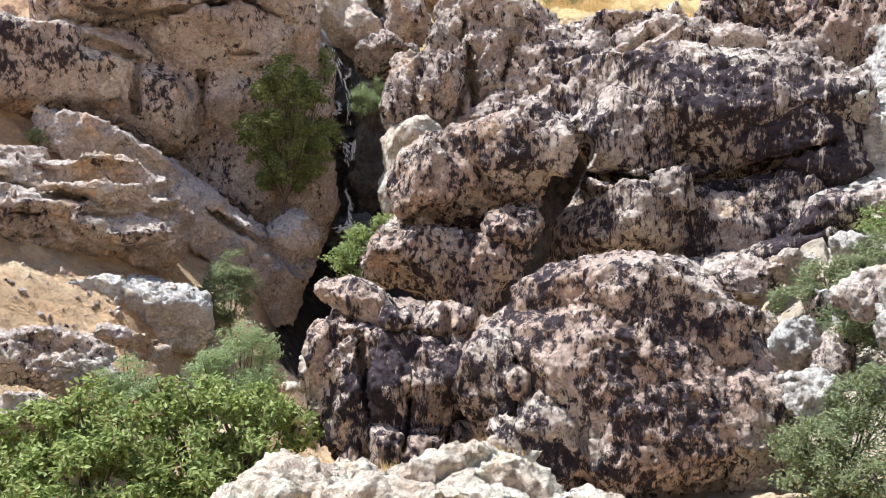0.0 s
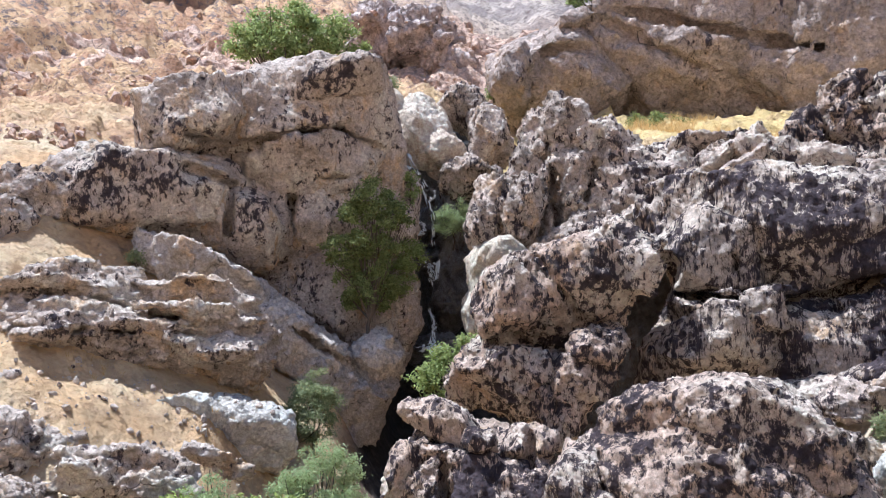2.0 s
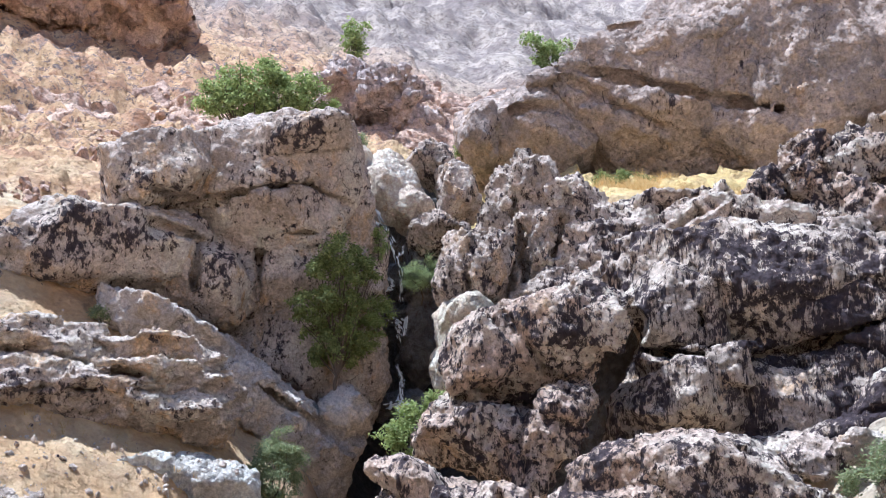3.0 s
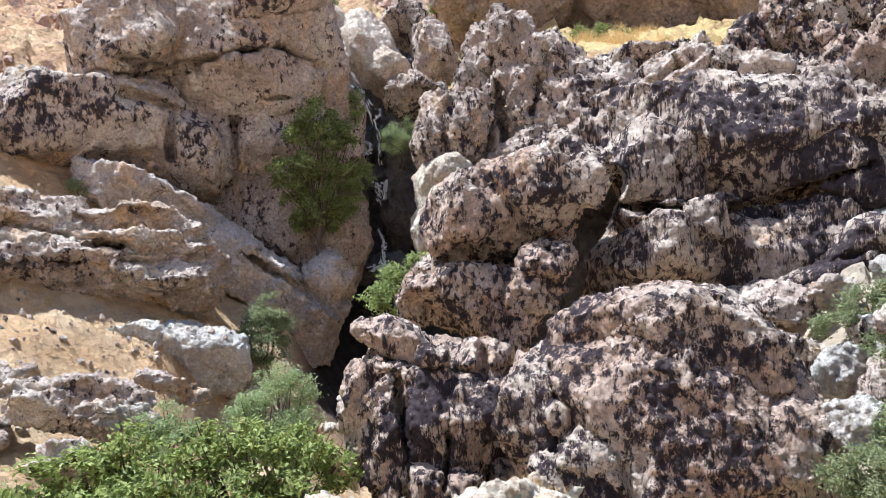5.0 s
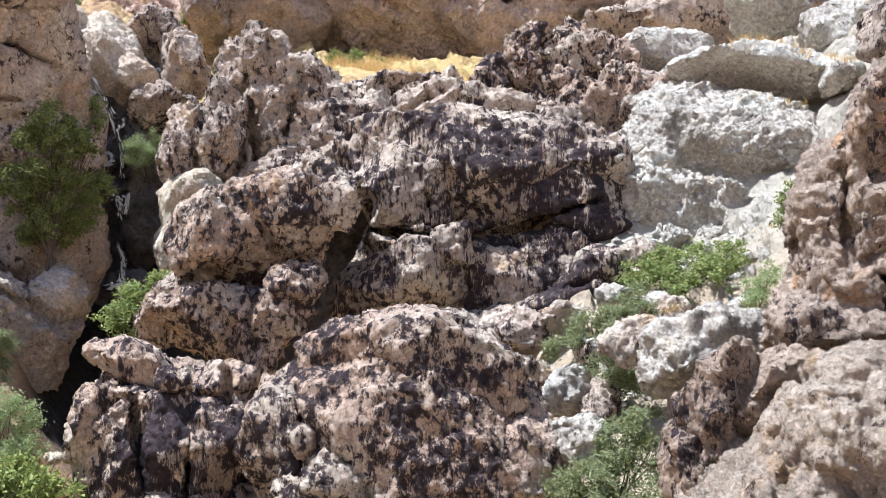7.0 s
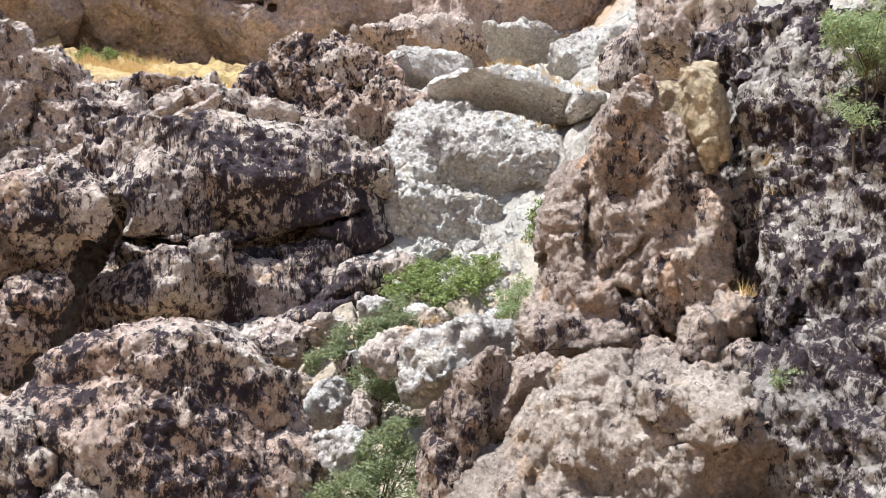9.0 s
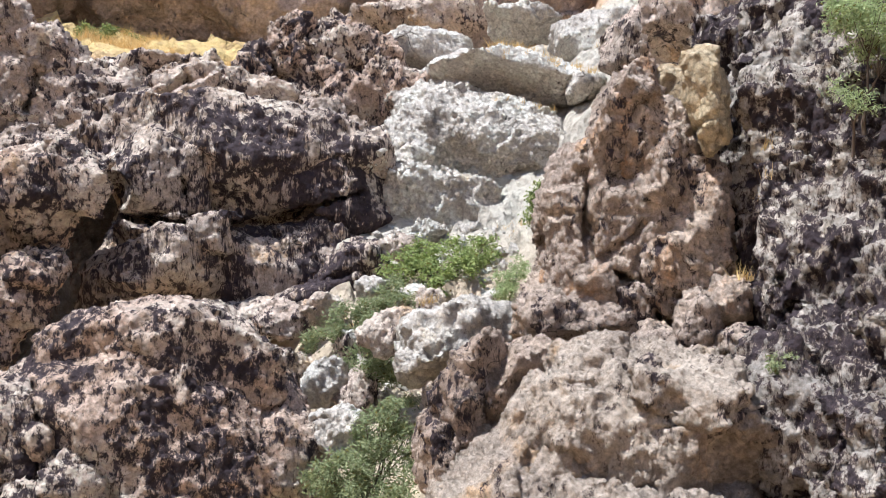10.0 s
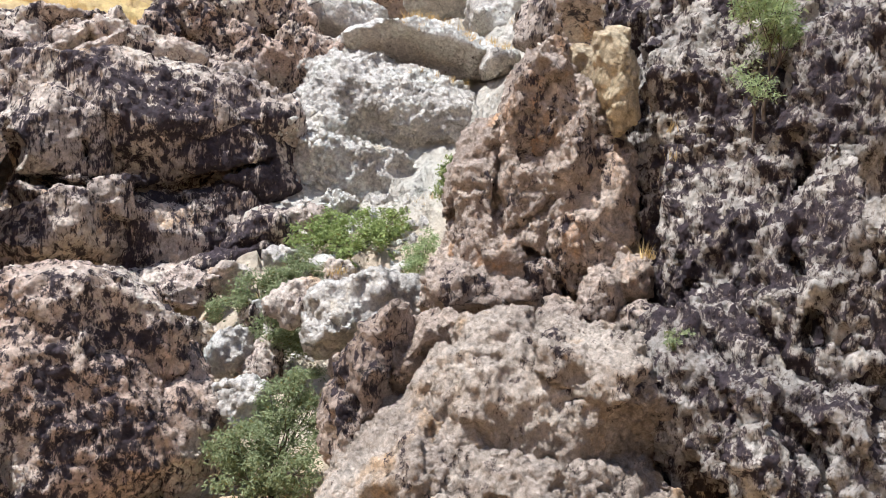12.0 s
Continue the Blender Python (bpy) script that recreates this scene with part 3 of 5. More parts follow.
rock("rock_outcrop", "square rock outcrop with black streaks beside the boulder", "rock", [
    (-0.88, 20.88, -3, 2.02, 1.9, 1.5, 0, 2.15, 2.91, 6), (-0.65, 21.65, -1.61, 1.87, 1.6, 0.47, 0, 6.13, 2.23, 4), (-1.87, 21.16, -0.89, 1.1, 0.9, 0.43, 0, 26.21, 5.5, 4),
    (-0.83, 19.88, -1.21, 0.45, 0.5, 0.35, 0, 6.15, 2.92, 5), (0.29, 20.39, -1.33, 0.54, 0.7, 0.46, 0, 12.07, -0.26, 4), (-2.5, 20.52, -2.02, 0.46, 1, 0.92, 0, 16.26, 7.38, 4),
    (-0.57, 20.31, -4.1, 1.93, 1.8, 0.89, 0, 2.13, 2.15, 5)], OUTCROP, 0.062, 7, chunk=(0.9, 0.12), block=(0.45, 0.07), stretch=(1.1, 1, 0.6),
    stains=[(-1.05, 19.06, -1.81, 0.73), (0.26, 19.07, -1.98, 0.73), (-1.43, 18.7, -2.91, 0.72)],
    cuts=[(-1.51, 19.46, -2.72, 0.08, 0.8, 1.63, 0, 177.91, 4.94, 4), (-0.53, 19.41, -2.78, 0.07, 0.7, 1.59, 0, -173.47, 2.12, 4), (0.33, 19.43, -2.73, 0.07, 0.7, 1.54, 0, 180.56, -0.36, 4), (-0.82, 19.38, -1.53, 0.08, 0.45, 2.27, 0, 92.15, 2.96, 4)], split=True)
rock("rock_outcrop", "craggy brown outcrop below the waterfall ridge", "rock", [
    (1.82, 26.95, 2.15, 2.38, 2.1, 1.43, -15, -20.01, -3.41, 4), (-0.03, 26.4, 1.71, 1.23, 1.7, 1.09, -20, -27.91, 0.5, 4), (3.27, 26.9, 2.85, 1.07, 1.8, 1.36, 0, 15.92, -6.44, 4),
    (-0.02, 26.33, -0.26, 1.99, 1.7, 1.14, 0, 16.09, 0.48, 4), (1.96, 25.87, -0.38, 0.98, 1.7, 1.86, 0, 23.98, -3.85, 4), (0.77, 26.07, -1.01, 1.14, 1.5, 0.95, 0, 27.05, -1.23, 4),
    (-0.74, 26.25, 0.34, 1.04, 1.5, 0.66, 0, -2.87, 2.02, 4), (2.19, 24.81, 0.69, 0.83, 0.7, 0.46, 0, 11.97, -4.53, 4)], MOTTLED, 0.075, 11, chunk=(1, 0.2), block=(0.5, 0.08),
    stains=[(2.45, 24.59, 2.15, 0.62)],
    cuts=[(4.06, 28.95, 1.87, 0.48, 4.5, 1.65, 0, -155.91, -7.51, 4), (2.67, 27.98, -0.91, 0.49, 4.5, 2.16, 0, -155.75, -4.99, 4), (0.02, 25.39, 0.77, 0.17, 1.1, 1.54, 0, 93.62, 0.4, 4), (1.03, 24.81, -0.35, 0.12, 0.8, 1.32, 0, -175.77, -1.89, 4), (1.24, 25.07, 2.05, 0.11, 0.6, 1.32, 0, 143.36, -2.35, 4)], split=True)
rock("dome_rock", "great domed rock face with black vertical streaks", "rock", [
    (8.97, 30.04, 3.64, 5.05, 3.25, 2.26, -20, 7.67, -16.12, 3.4), (11.67, 29.34, 2.67, 2.94, 3, 2.72, -12, 25.53, -21.15, 3.4), (6.04, 29.89, 3.45, 1.61, 2.5, 1.71, -8, 9.8, -10.94, 4),
    (9.25, 28.89, 0.03, 4.6, 3, 1.98, -16, -4.36, -17.23, 4), (5.79, 27.73, 0.55, 2.01, 2, 1.01, -22, -14.2, -11.28, 4), (4.61, 28.02, 0.06, 1.12, 1.7, 1.33, 0, 25.86, -8.85, 4),
    (10.98, 25.42, 0.72, 1.11, 1.3, 0.66, -20, -28.52, -22.73, 4), (6.61, 28.19, 1.3, 1.96, 2, 0.93, -14, 3.76, -12.68, 5), (9.47, 30.01, 1.85, 5.19, 2.5, 4.2, -10, 5.64, -17, 5),
    (9.93, 25.67, -0.34, 1.91, 1.2, 0.6, -10, -22.45, -20.54, 4)], STREAKED, 0.08, 13, chunk=(2, 0.2), block=(0.9, 0.1), join=0.3,
    stains=[(8.77, 26.46, 4.02, 1.56), (10.48, 26.21, 3.53, 1.75), (11.49, 25.97, 2.18, 1.41), (9.22, 25.15, 1.29, 1.16), (8.39, 25.14, -0.41, 0.99), (10.16, 24.77, 0.48, 1), (6.08, 26.98, 3.92, 0.38), (6.39, 26.96, 3.24, 0.31), (7.8, 26.63, 2.67, 0.86)],
    cuts=[(4.06, 28.95, 1.87, 0.48, 4.5, 1.65, 0, -155.91, -7.51, 4), (2.67, 27.98, -0.91, 0.49, 4.5, 2.16, 0, -155.75, -4.99, 4), (6.21, 28.07, 2, 0.17, 1.2, 2.03, 0, 94.39, -11.96, 4), (8.36, 27.63, 2.05, 0.17, 1.3, 1.25, 0, 78.79, -16.29, 4), (10.25, 27.21, 2.61, 0.14, 1.3, 1.87, 0, 71.09, -20.06, 4), (6.43, 27.39, 2.54, 0.09, 0.6, 0.77, 0, 168.76, -12.67, 4)], split=True)
rock("stone", "loose pale block wedged under the dome", "stone", [
    (3.45, 26.03, -0.94, 0.54, 0.45, 0.42, 0, 5.9, -7.04, 4)], CREAM, 0.05, 15, chunk=(0.5, 0.04), warp=0.1, block=(0.5, 0.07), rough=0.03)
rock("rock_crest", "sunlit crest of rock over the dome", "rock", [
    (7.15, 31.85, 6.11, 1.57, 1.2, 0.31, -20, -38.23, -12.2, 5), (9.43, 32.09, 6.26, 2.21, 1.5, 0.74, -40, 11.67, -15.91, 4), (12.11, 31.85, 5.44, 1.75, 1.5, 1, -35, 27.55, -20.33, 4),
    (5.63, 31.05, 4.99, 0.93, 1.2, 0.7, -10, -38.17, -9.83, 4)], RIDGE, 0.085, 207, chunk=(1, 0.15), block=(0.6, 0.09), split=True)
rock("rock_ridge", "broken ridge of sunlit rock above the gully", "rock", [
    (4.96, 33.07, 5.24, 4.07, 1.3, 0.64, -15, -36.12, -8.11, 5), (3.65, 31.71, 4.15, 1.99, 1.3, 0.7, -12, -22.08, -6.15, 5), (7.13, 33.38, 6.95, 1.4, 1.2, 0.64, -10, -40.21, -11.62, 5)], RIDGE, 0.085, 17, chunk=(0.8, 0.18), block=(0.6, 0.11), stretch=(1.2, 1.2, 1.2), split=True)
rock("rock_outcrop", "craggy tan crag between the ribs and the waterfall", "rock", [
    (4.23, 35.47, 6.31, 2.61, 1.8, 1.7, -8, -16.08, -6.42, 5), (1.93, 35.67, 6.2, 1.24, 1.7, 3.01, 0, 12.01, -2.75, 5), (1.68, 35.71, 8.52, 1, 1.3, 1.47, 0, 14.02, -2.35, 5),
    (5.43, 35.95, 7.48, 2.83, 1.5, 0.49, -20, -4.13, -8.21, 4), (3.18, 35.43, 7.87, 1.2, 1.2, 1.2, 0, 31.96, -4.77, 4), (2.35, 34.63, 4.33, 1.53, 1.5, 1.14, 0, -18.01, -3.53, 4),
    (0.43, 36.1, 7.64, 0.81, 1.3, 2.02, 0, 18.07, -0.37, 5)], RIDGE, 0.09, 18, chunk=(0.9, 0.21), block=(0.6, 0.13),
    stains=[(0.91, 33.56, 6.37, 0.84), (2.46, 32.91, 4.4, 0.72), (4.06, 33.59, 7.4, 0.75)],
    cuts=[(2.49, 34.4, 5.59, 0.17, 0.8, 2.32, 0, -167.4, -3.77, 4), (1.23, 34.62, 5.87, 0.18, 0.8, 2.61, 0, 172.57, -1.68, 4)], split=True)
rock("rock_outcrop", "rough reddish column beside the waterfall", "rock", [
    (-0.51, 34.61, 5.18, 1.46, 1.5, 1.65, 0, 6.11, 1.17, 5), (0.05, 33.85, 5.71, 0.88, 1, 1.01, 0, 22.08, 0.25, 4), (-1.26, 34.04, 4.63, 0.63, 1.1, 1.01, 0, -3.86, 2.43, 5)], RIDGE, 0.085, 20, chunk=(0.7, 0.17), block=(0.5, 0.12),
    cuts=[(-0.7, 33.42, 4.97, 0.13, 0.7, 1.66, 0, -173.12, 1.53, 4)], split=True)
rock("rock_block", "smooth sunlit block beside the waterfall", "rock", [
    (-0.58, 33.18, 2.47, 1.33, 1.5, 1.7, 0, -11.89, 1.33, 5), (-0.84, 32.74, 3.28, 0.97, 1.2, 0.48, -30, -11.88, 1.81, 4), (-1.54, 33.25, 1.68, 0.61, 1.2, 0.98, 0, -1.85, 2.97, 5)], CREAM, 0.085, 19, chunk=(1.5, 0.11), block=(1.2, 0.07), split=True)
rock("cliff", "tall tan cliff beside the waterfall with dark stains", "cliff", [
    (-8.84, 36.13, 9.24, 4.09, 2.3, 3, -6, -0.25, 13.94, 6), (-12.79, 35.32, 8.83, 2.96, 3, 1.75, -15, -27.1, 20.03, 5), (-14.61, 33.99, 5.89, 4.32, 3, 1.83, -8, -1.58, 23.36, 5),
    (-8.59, 37.66, 5.92, 4.52, 3, 3.29, -2, 5.87, 13.04, 6), (-5.7, 37.35, 7.1, 1.26, 1.5, 3.92, 0, 4.42, 8.91, 6), (-7.46, 37.42, 2.38, 3.41, 2.5, 2.59, 0, 24.08, 11.48, 5),
    (-5.84, 37.91, 0.55, 1.79, 2.3, 2.48, 0, 6.41, 8.98, 5), (-10.98, 34.61, 4.89, 2.37, 2, 1.45, 0, 15.22, 17.75, 5), (-7.28, 35.11, 10.64, 2.02, 1.7, 0.81, -10, -3.98, 11.92, 5)], CLIFF, 0.11, 23, chunk=(1.7, 0.2), block=(1.1, 0.11),
    stains=[(-14.62, 30.21, 5.99, 1.47), (-12.75, 30.97, 6.52, 1.26), (-11.5, 31.5, 6.2, 0.84), (-9.29, 32.62, 4.71, 1.06), (-8.15, 34.28, 2.94, 1.1), (-9.55, 32.69, 5.34, 0.85), (-6.7, 33.39, 10.42, 0.87)],
    cuts=[(-3.87, 38.54, 10.25, 1.53, 9, 3.05, 0, -13.19, 5.98, 6), (-3.52, 37.44, 4.08, 0.73, 7, 3.52, 0, -1.78, 5.63, 5), (-4.56, 37.24, -1.91, 0.73, 7, 3.87, 0, 20.26, 7.23, 2.6), (-11.53, 32.79, 8.08, 0.2, 1.1, 1.9, 0, 96.58, 19.52, 4), (-8.81, 34.29, 8.47, 0.18, 1, 2.69, 0, 78.19, 14.61, 4), (-11.21, 32.41, 6.6, 0.19, 1, 1.19, 0, 104.37, 19.24, 4), (-10.73, 32.74, 5.33, 0.17, 1, 1.42, 0, -177.14, 18.3, 4), (-5.71, 35.01, 8.16, 0.16, 1, 2.14, 0, 114.91, 9.5, 4), (-8.01, 34.47, 6.77, 0.14, 0.7, 5.47, 0, 83.2, 13.29, 4), (-8.89, 34.64, 5.35, 0.14, 0.7, 2.38, 0, -178.76, 14.58, 4)], split=True)
rock("rock_slab", "long tilted slab under the cliff", "rock", [
    (-9.24, 33.81, 0.8, 5.4, 2.2, 1.19, -10, 34.54, 15.46, 6), (-11.82, 32.33, 2.81, 2.73, 2, 0.87, -20, 24.87, 20.22, 5), (-5.5, 34.5, -0.09, 1.03, 1.3, 1.03, 0, 18.37, 9.3, 4),
    (-7.57, 34.32, -1.27, 3.05, 2, 1.78, 0, 29.92, 12.64, 5)], SLAB, 0.095, 29, chunk=(1.3, 0.15), block=(0.8, 0.13),
    cuts=[(-3.87, 38.54, 10.25, 1.53, 9, 3.05, 0, -13.19, 5.98, 6), (-3.52, 37.44, 4.08, 0.73, 7, 3.52, 0, -1.78, 5.63, 5), (-4.56, 37.24, -1.91, 0.73, 7, 3.87, 0, 20.26, 7.23, 2.6), (-7.3, 32.43, 0.36, 0.15, 0.6, 3.55, 0, 123.43, 12.9, 4)], split=True)
rock("rock_ledge", "bedded rock ledge above the orange slope", "rock", [
    (-11.65, 27.02, 0.39, 4.18, 2.2, 1.25, -36, 3.4, 23.45, 6), (-13.29, 26.61, 1.54, 2.47, 1.7, 0.75, -45, 5.92, 26.62, 5), (-10.5, 27.94, 1.59, 2.27, 1.6, 0.65, -45, 12.8, 20.76, 5),
    (-13.47, 27.17, 2.57, 1.67, 1.3, 0.45, -20, 3.95, 26.45, 5), (-9.31, 26.76, 0.52, 1.35, 1.2, 0.52, -10, 11, 19.36, 5), (-13.62, 25.07, 0.89, 1.14, 1.5, 0.73, -20, -0.38, 28.57, 5)], CLIFF, 0.08, 31, chunk=(0.9, 0.18), block=(0.6, 0.11), stretch=(0.6, 0.7, 1.8),
    stains=[(-12.37, 23.93, 0.94, 0.67), (-10.56, 24.87, 0.48, 0.84), (-8.68, 25.48, 0.18, 0.67), (-12.81, 25.82, 2.69, 0.45)],
    cuts=[(-11.88, 24.84, 1.1, 0.12, 0.7, 2.73, 0, 91.31, 25.66, 4), (-9.45, 26.09, 1.35, 0.12, 0.7, 2.35, 0, 100.93, 20.09, 4)], split=True)
rock("rock_outcrop", "pale weathered outcrop on the slope", "rock", [
    (-7.91, 26.15, -2, 1.41, 1.3, 1.11, -48, 10.51, 17.05, 3), (-9.19, 25.42, -1.85, 1.6, 1.2, 0.6, -55, 16.6, 20.06, 3.5)], PALE, 0.065, 37, chunk=(1.1, 0.09), block=(0.7, 0.06), split=True)
# wet from the fall; the recess's shade is in the dark colour as well
rock("gully_wall", "wet rock wall behind the waterfall, coloured black for its shade too", "cliff", [
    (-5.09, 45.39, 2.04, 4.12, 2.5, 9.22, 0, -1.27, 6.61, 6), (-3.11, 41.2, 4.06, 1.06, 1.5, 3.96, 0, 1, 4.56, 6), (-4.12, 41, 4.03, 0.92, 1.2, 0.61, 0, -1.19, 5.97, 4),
    (-4.31, 41.27, 5.59, 0.77, 1.2, 0.77, 0, -1.22, 6.19, 4), (-3.97, 39.25, 0.07, 1.46, 1.2, 0.53, 0, -1.19, 6.02, 4)], WET_SHADED, 0.12, 41, chunk=(0.9, 0.15), block=(0.6, 0.15), split=True)
rock("rock_chute", "sunlit polished rock chute above the fall", "rock", [
    (-4.66, 41.32, 9.8, 1.4, 1.5, 2.03, -52, -29.28, 6.67, 5), (-3.57, 41, 8.82, 1.02, 1.3, 1.39, -52, -31.09, 5.21, 4), (-5.9, 41.5, 10.64, 0.79, 1.2, 1.27, -20, -21.5, 8.3, 4)], PEACH, 0.1, 43, chunk=(1.1, 0.09), block=(0.7, 0.07), split=True)
rock("rock_outcrop", "sunlit dark-veined blocks beside the chute", "rock", [
    (-2.67, 42.68, 11.04, 1.29, 1.5, 0.81, -30, 29.1, 3.82, 4), (-1.53, 41.58, 9.73, 1.03, 1.5, 1.4, -36, -18.71, 2.36, 4), (-2.32, 40.11, 7.4, 1.35, 1.3, 0.75, -36, -8.87, 3.57, 4)], RIDGE, 0.095, 44, chunk=(0.9, 0.17), block=(0.6, 0.11), split=True)
rock("cliff", "broad smooth back cliff above the grass terrace", "cliff", [
    (2.5, 53.43, 15.31, 4.48, 4, 3.31, -4, -6.07, -2.45, 6), (9.91, 53.87, 16.45, 6.36, 4.5, 4.97, -4, -5.02, -10.16, 6), (17.35, 52.19, 17.65, 7.62, 4.5, 6.62, -4, -5.87, -18.09, 6),
    (13.66, 52.55, 19.82, 8.5, 4, 1.82, -10, -12.43, -14.28, 5), (23.65, 49.97, 18.54, 8.02, 5, 8.42, 0, -0.75, -25.01, 6), (-0.5, 50.97, 15.01, 1.16, 2, 1.93, 0, 5.5, 0.79, 5),
    (4.12, 52.58, 17.99, 3.41, 2.5, 0.8, -15, -19.83, -4.24, 4), (3.57, 51.84, 18.79, 0.82, 1, 0.53, 0, 0.09, -3.7, 3), (28.77, 43.99, 17.32, 6.81, 5, 7.19, 0, 4.7, -32.83, 6)], BACK, 0.17, 47, chunk=(3.4, 0.26), block=(2.2, 0.18), rough=0.06,
    stains=[(9.65, 49.02, 15.12, 1.28), (9.29, 48.56, 16.88, 1.6), (4.14, 48.89, 14.46, 1.41), (0.45, 48.88, 15.1, 1.1), (13.31, 47.76, 17.85, 1.45), (17.17, 46.1, 19.07, 1.61)],
    cuts=[(8.24, 49.65, 15.62, 0.26, 1, 4.41, 0, 119.89, -9.14, 4), (9.47, 49.5, 17.18, 0.24, 1, 4.94, 0, 106.29, -10.54, 4), (3.74, 49.65, 16.35, 0.23, 0.8, 3.25, 0, 80.68, -4.06, 4)], split=True)
rock("rock_outcrop", "rough dark knob of rock above the dome", "rock", [
    (15.56, 32.41, 6.75, 1.57, 2, 1.57, 0, 25.5, -25.15, 4.5), (14.71, 33.9, 8.58, 2.59, 1.8, 1.09, -12, 19.56, -22.99, 4.5), (13.78, 33.18, 6.83, 2.24, 1.7, 1.05, -15, 21.59, -22.07, 4),
    (12.58, 34.41, 8.55, 1.5, 1.5, 1.09, 0, -16.34, -19.63, 4), (12.05, 34.95, 9.42, 0.84, 1.2, 1.11, 0, 11.69, -18.59, 4), (10.51, 34.81, 8.29, 0.82, 1.2, 0.82, 0, 17.75, -16.37, 4),
    (13.66, 34.64, 9.64, 1.26, 1.3, 0.84, 0, -42.38, -21.07, 4)], MOTTLED, 0.095, 53, chunk=(0.9, 0.26), block=(0.6, 0.14), split=True)
rock("rock_slab", "smooth grey slab lying on the pale slope", "rock", [
    (18.94, 29.03, 7.51, 3.25, 2.3, 0.92, -20, 11.29, -32.58, 4), (17.47, 33.47, 9.28, 1.82, 1.7, 0.98, -20, 9.44, -27.08, 4), (20.23, 26.48, 7.14, 0.74, 1.3, 0.74, 0, 7.18, -36.8, 4)], PALE, 0.09, 59, chunk=(1.8, 0.11), block=(0.9, 0.07), split=True)
rock("rock_slab", "pale broken bedrock bared on the slope", "rock", [
    (17.62, 28.05, 4.54, 3.19, 2.2, 1.77, -52, 13.32, -31.57, 4), (16.58, 30.55, 5.95, 2.26, 2, 1.63, -52, 21.42, -27.97, 4), (14.78, 26.48, 2.53, 2.18, 1.7, 0.98, -55, 7.4, -28.56, 4),
    (14.2, 28.89, 4.47, 1.06, 1.5, 1.76, -40, 17.49, -25.63, 4)], PALE, 0.08, 63, chunk=(0.9, 0.15), block=(0.5, 0.1), join=0.9, stretch=(1, 1, 1.3))
rock("rock_hump", "grey rock hump on the upper slope", "rock", [
    (24.1, 30.62, 10.12, 2.01, 2, 1.29, -12, 3.15, -37.7, 3), (22.91, 34.3, 11.25, 2.02, 1.5, 0.62, -20, 7.27, -33.28, 4)], PALE, 0.1, 61, chunk=(1.1, 0.15), block=(0.7, 0.1), split=True)
rock("rock_pillar", "tall rust-stained rock pillar", "rock", [
    (10.73, 12.74, 2.77, 0.68, 1.2, 1.36, 0, 1.12, -38.93, 6), (10.15, 13.45, 2.53, 0.42, 1, 1.09, 0, 19.2, -35.89, 5), (11.35, 11.73, 1.69, 0.89, 1.2, 1.24, 0, 3.01, -42.82, 5),
    (10.81, 12.6, 4.19, 0.78, 1.1, 0.57, 0, -16.9, -39.45, 4), (10.09, 12.85, 0.39, 1.15, 1.3, 0.75, 0, 9.17, -36.95, 4), (10.02, 12.83, 1.21, 0.64, 1, 0.58, 0, -22.82, -36.81, 4),
    (9.77, 13.48, 0.65, 0.42, 1, 0.84, 0, 15.23, -34.79, 4), (10.8, 12.29, 0.44, 0.64, 1.1, 0.76, 0, 13.08, -40.1, 4), (11.52, 11.64, 2.84, 0.59, 0.9, 0.53, 0, 22.99, -43.47, 4),
    (11.24, 12.25, 3.3, 0.78, 1, 0.9, 0, 19.05, -41.33, 4), (10.75, 11.52, 2.93, 0.23, 0.6, 0.69, 0, 17.04, -41.73, 5), (10.88, 12.79, 1.54, 1.41, 1.4, 1.94, 0, -2.89, -39.21, 5)], PILLAR, 0.045, 71, chunk=(0.9, 0.11), block=(0.42, 0.07), warp=0.1,
    stains=[(10.09, 11.42, 3.89, 0.48), (10.59, 10.96, 3.17, 0.43), (9.32, 12.46, 2.27, 0.34), (9.89, 11.41, 1.27, 0.19), (10.45, 10.88, 0.66, 0.23)],
    cuts=[(10.56, 11.44, 0.4, 0.08, 0.8, 0.47, 0, 165.74, -41.42, 4), (10.75, 11.16, 0.78, 0.07, 0.7, 0.43, 0, 87.01, -42.65, 4), (9.67, 12.18, 2.57, 0.05, 0.5, 1.27, 0, -181.4, -37.18, 4), (10.12, 11.59, 0.98, 0.06, 0.6, 0.57, 0, 127.69, -39.84, 4), (9.8, 11.81, 1.58, 0.05, 0.45, 0.51, 0, 49.56, -38.41, 4)], split=True)
rock("rock_block", "small squared block beside the pillar", "rock", [
    (10.72, 10.6, 0.37, 0.34, 0.6, 0.55, 0, 4.97, -44, 5), (11.07, 10.05, -0.03, 0.49, 0.7, 0.44, 0, 16.91, -46.39, 4), (11.15, 10.5, 0.79, 0.34, 0.6, 0.39, 0, 20.94, -45.38, 4),
    (10.17, 10.94, 0.06, 0.39, 0.5, 0.28, 0, 13.04, -41.58, 4)], PILLAR, 0.05, 73, chunk=(0.7, 0.09), block=(0.4, 0.07), warp=0.08, split=True)
rock("rock_slab", "leaning yellow-stained slab", "rock", [
    (11.08, 10.96, 4.06, 0.41, 0.45, 0.96, 0, -9.03, -44.01, 4), (11.31, 12.12, 4.41, 0.5, 0.5, 0.47, 0, 17.04, -41.83, 4)], YELLOW, 0.045, 79, chunk=(1.5, 0.04), block=(0.8, 0.04), warp=0.08, split=True)
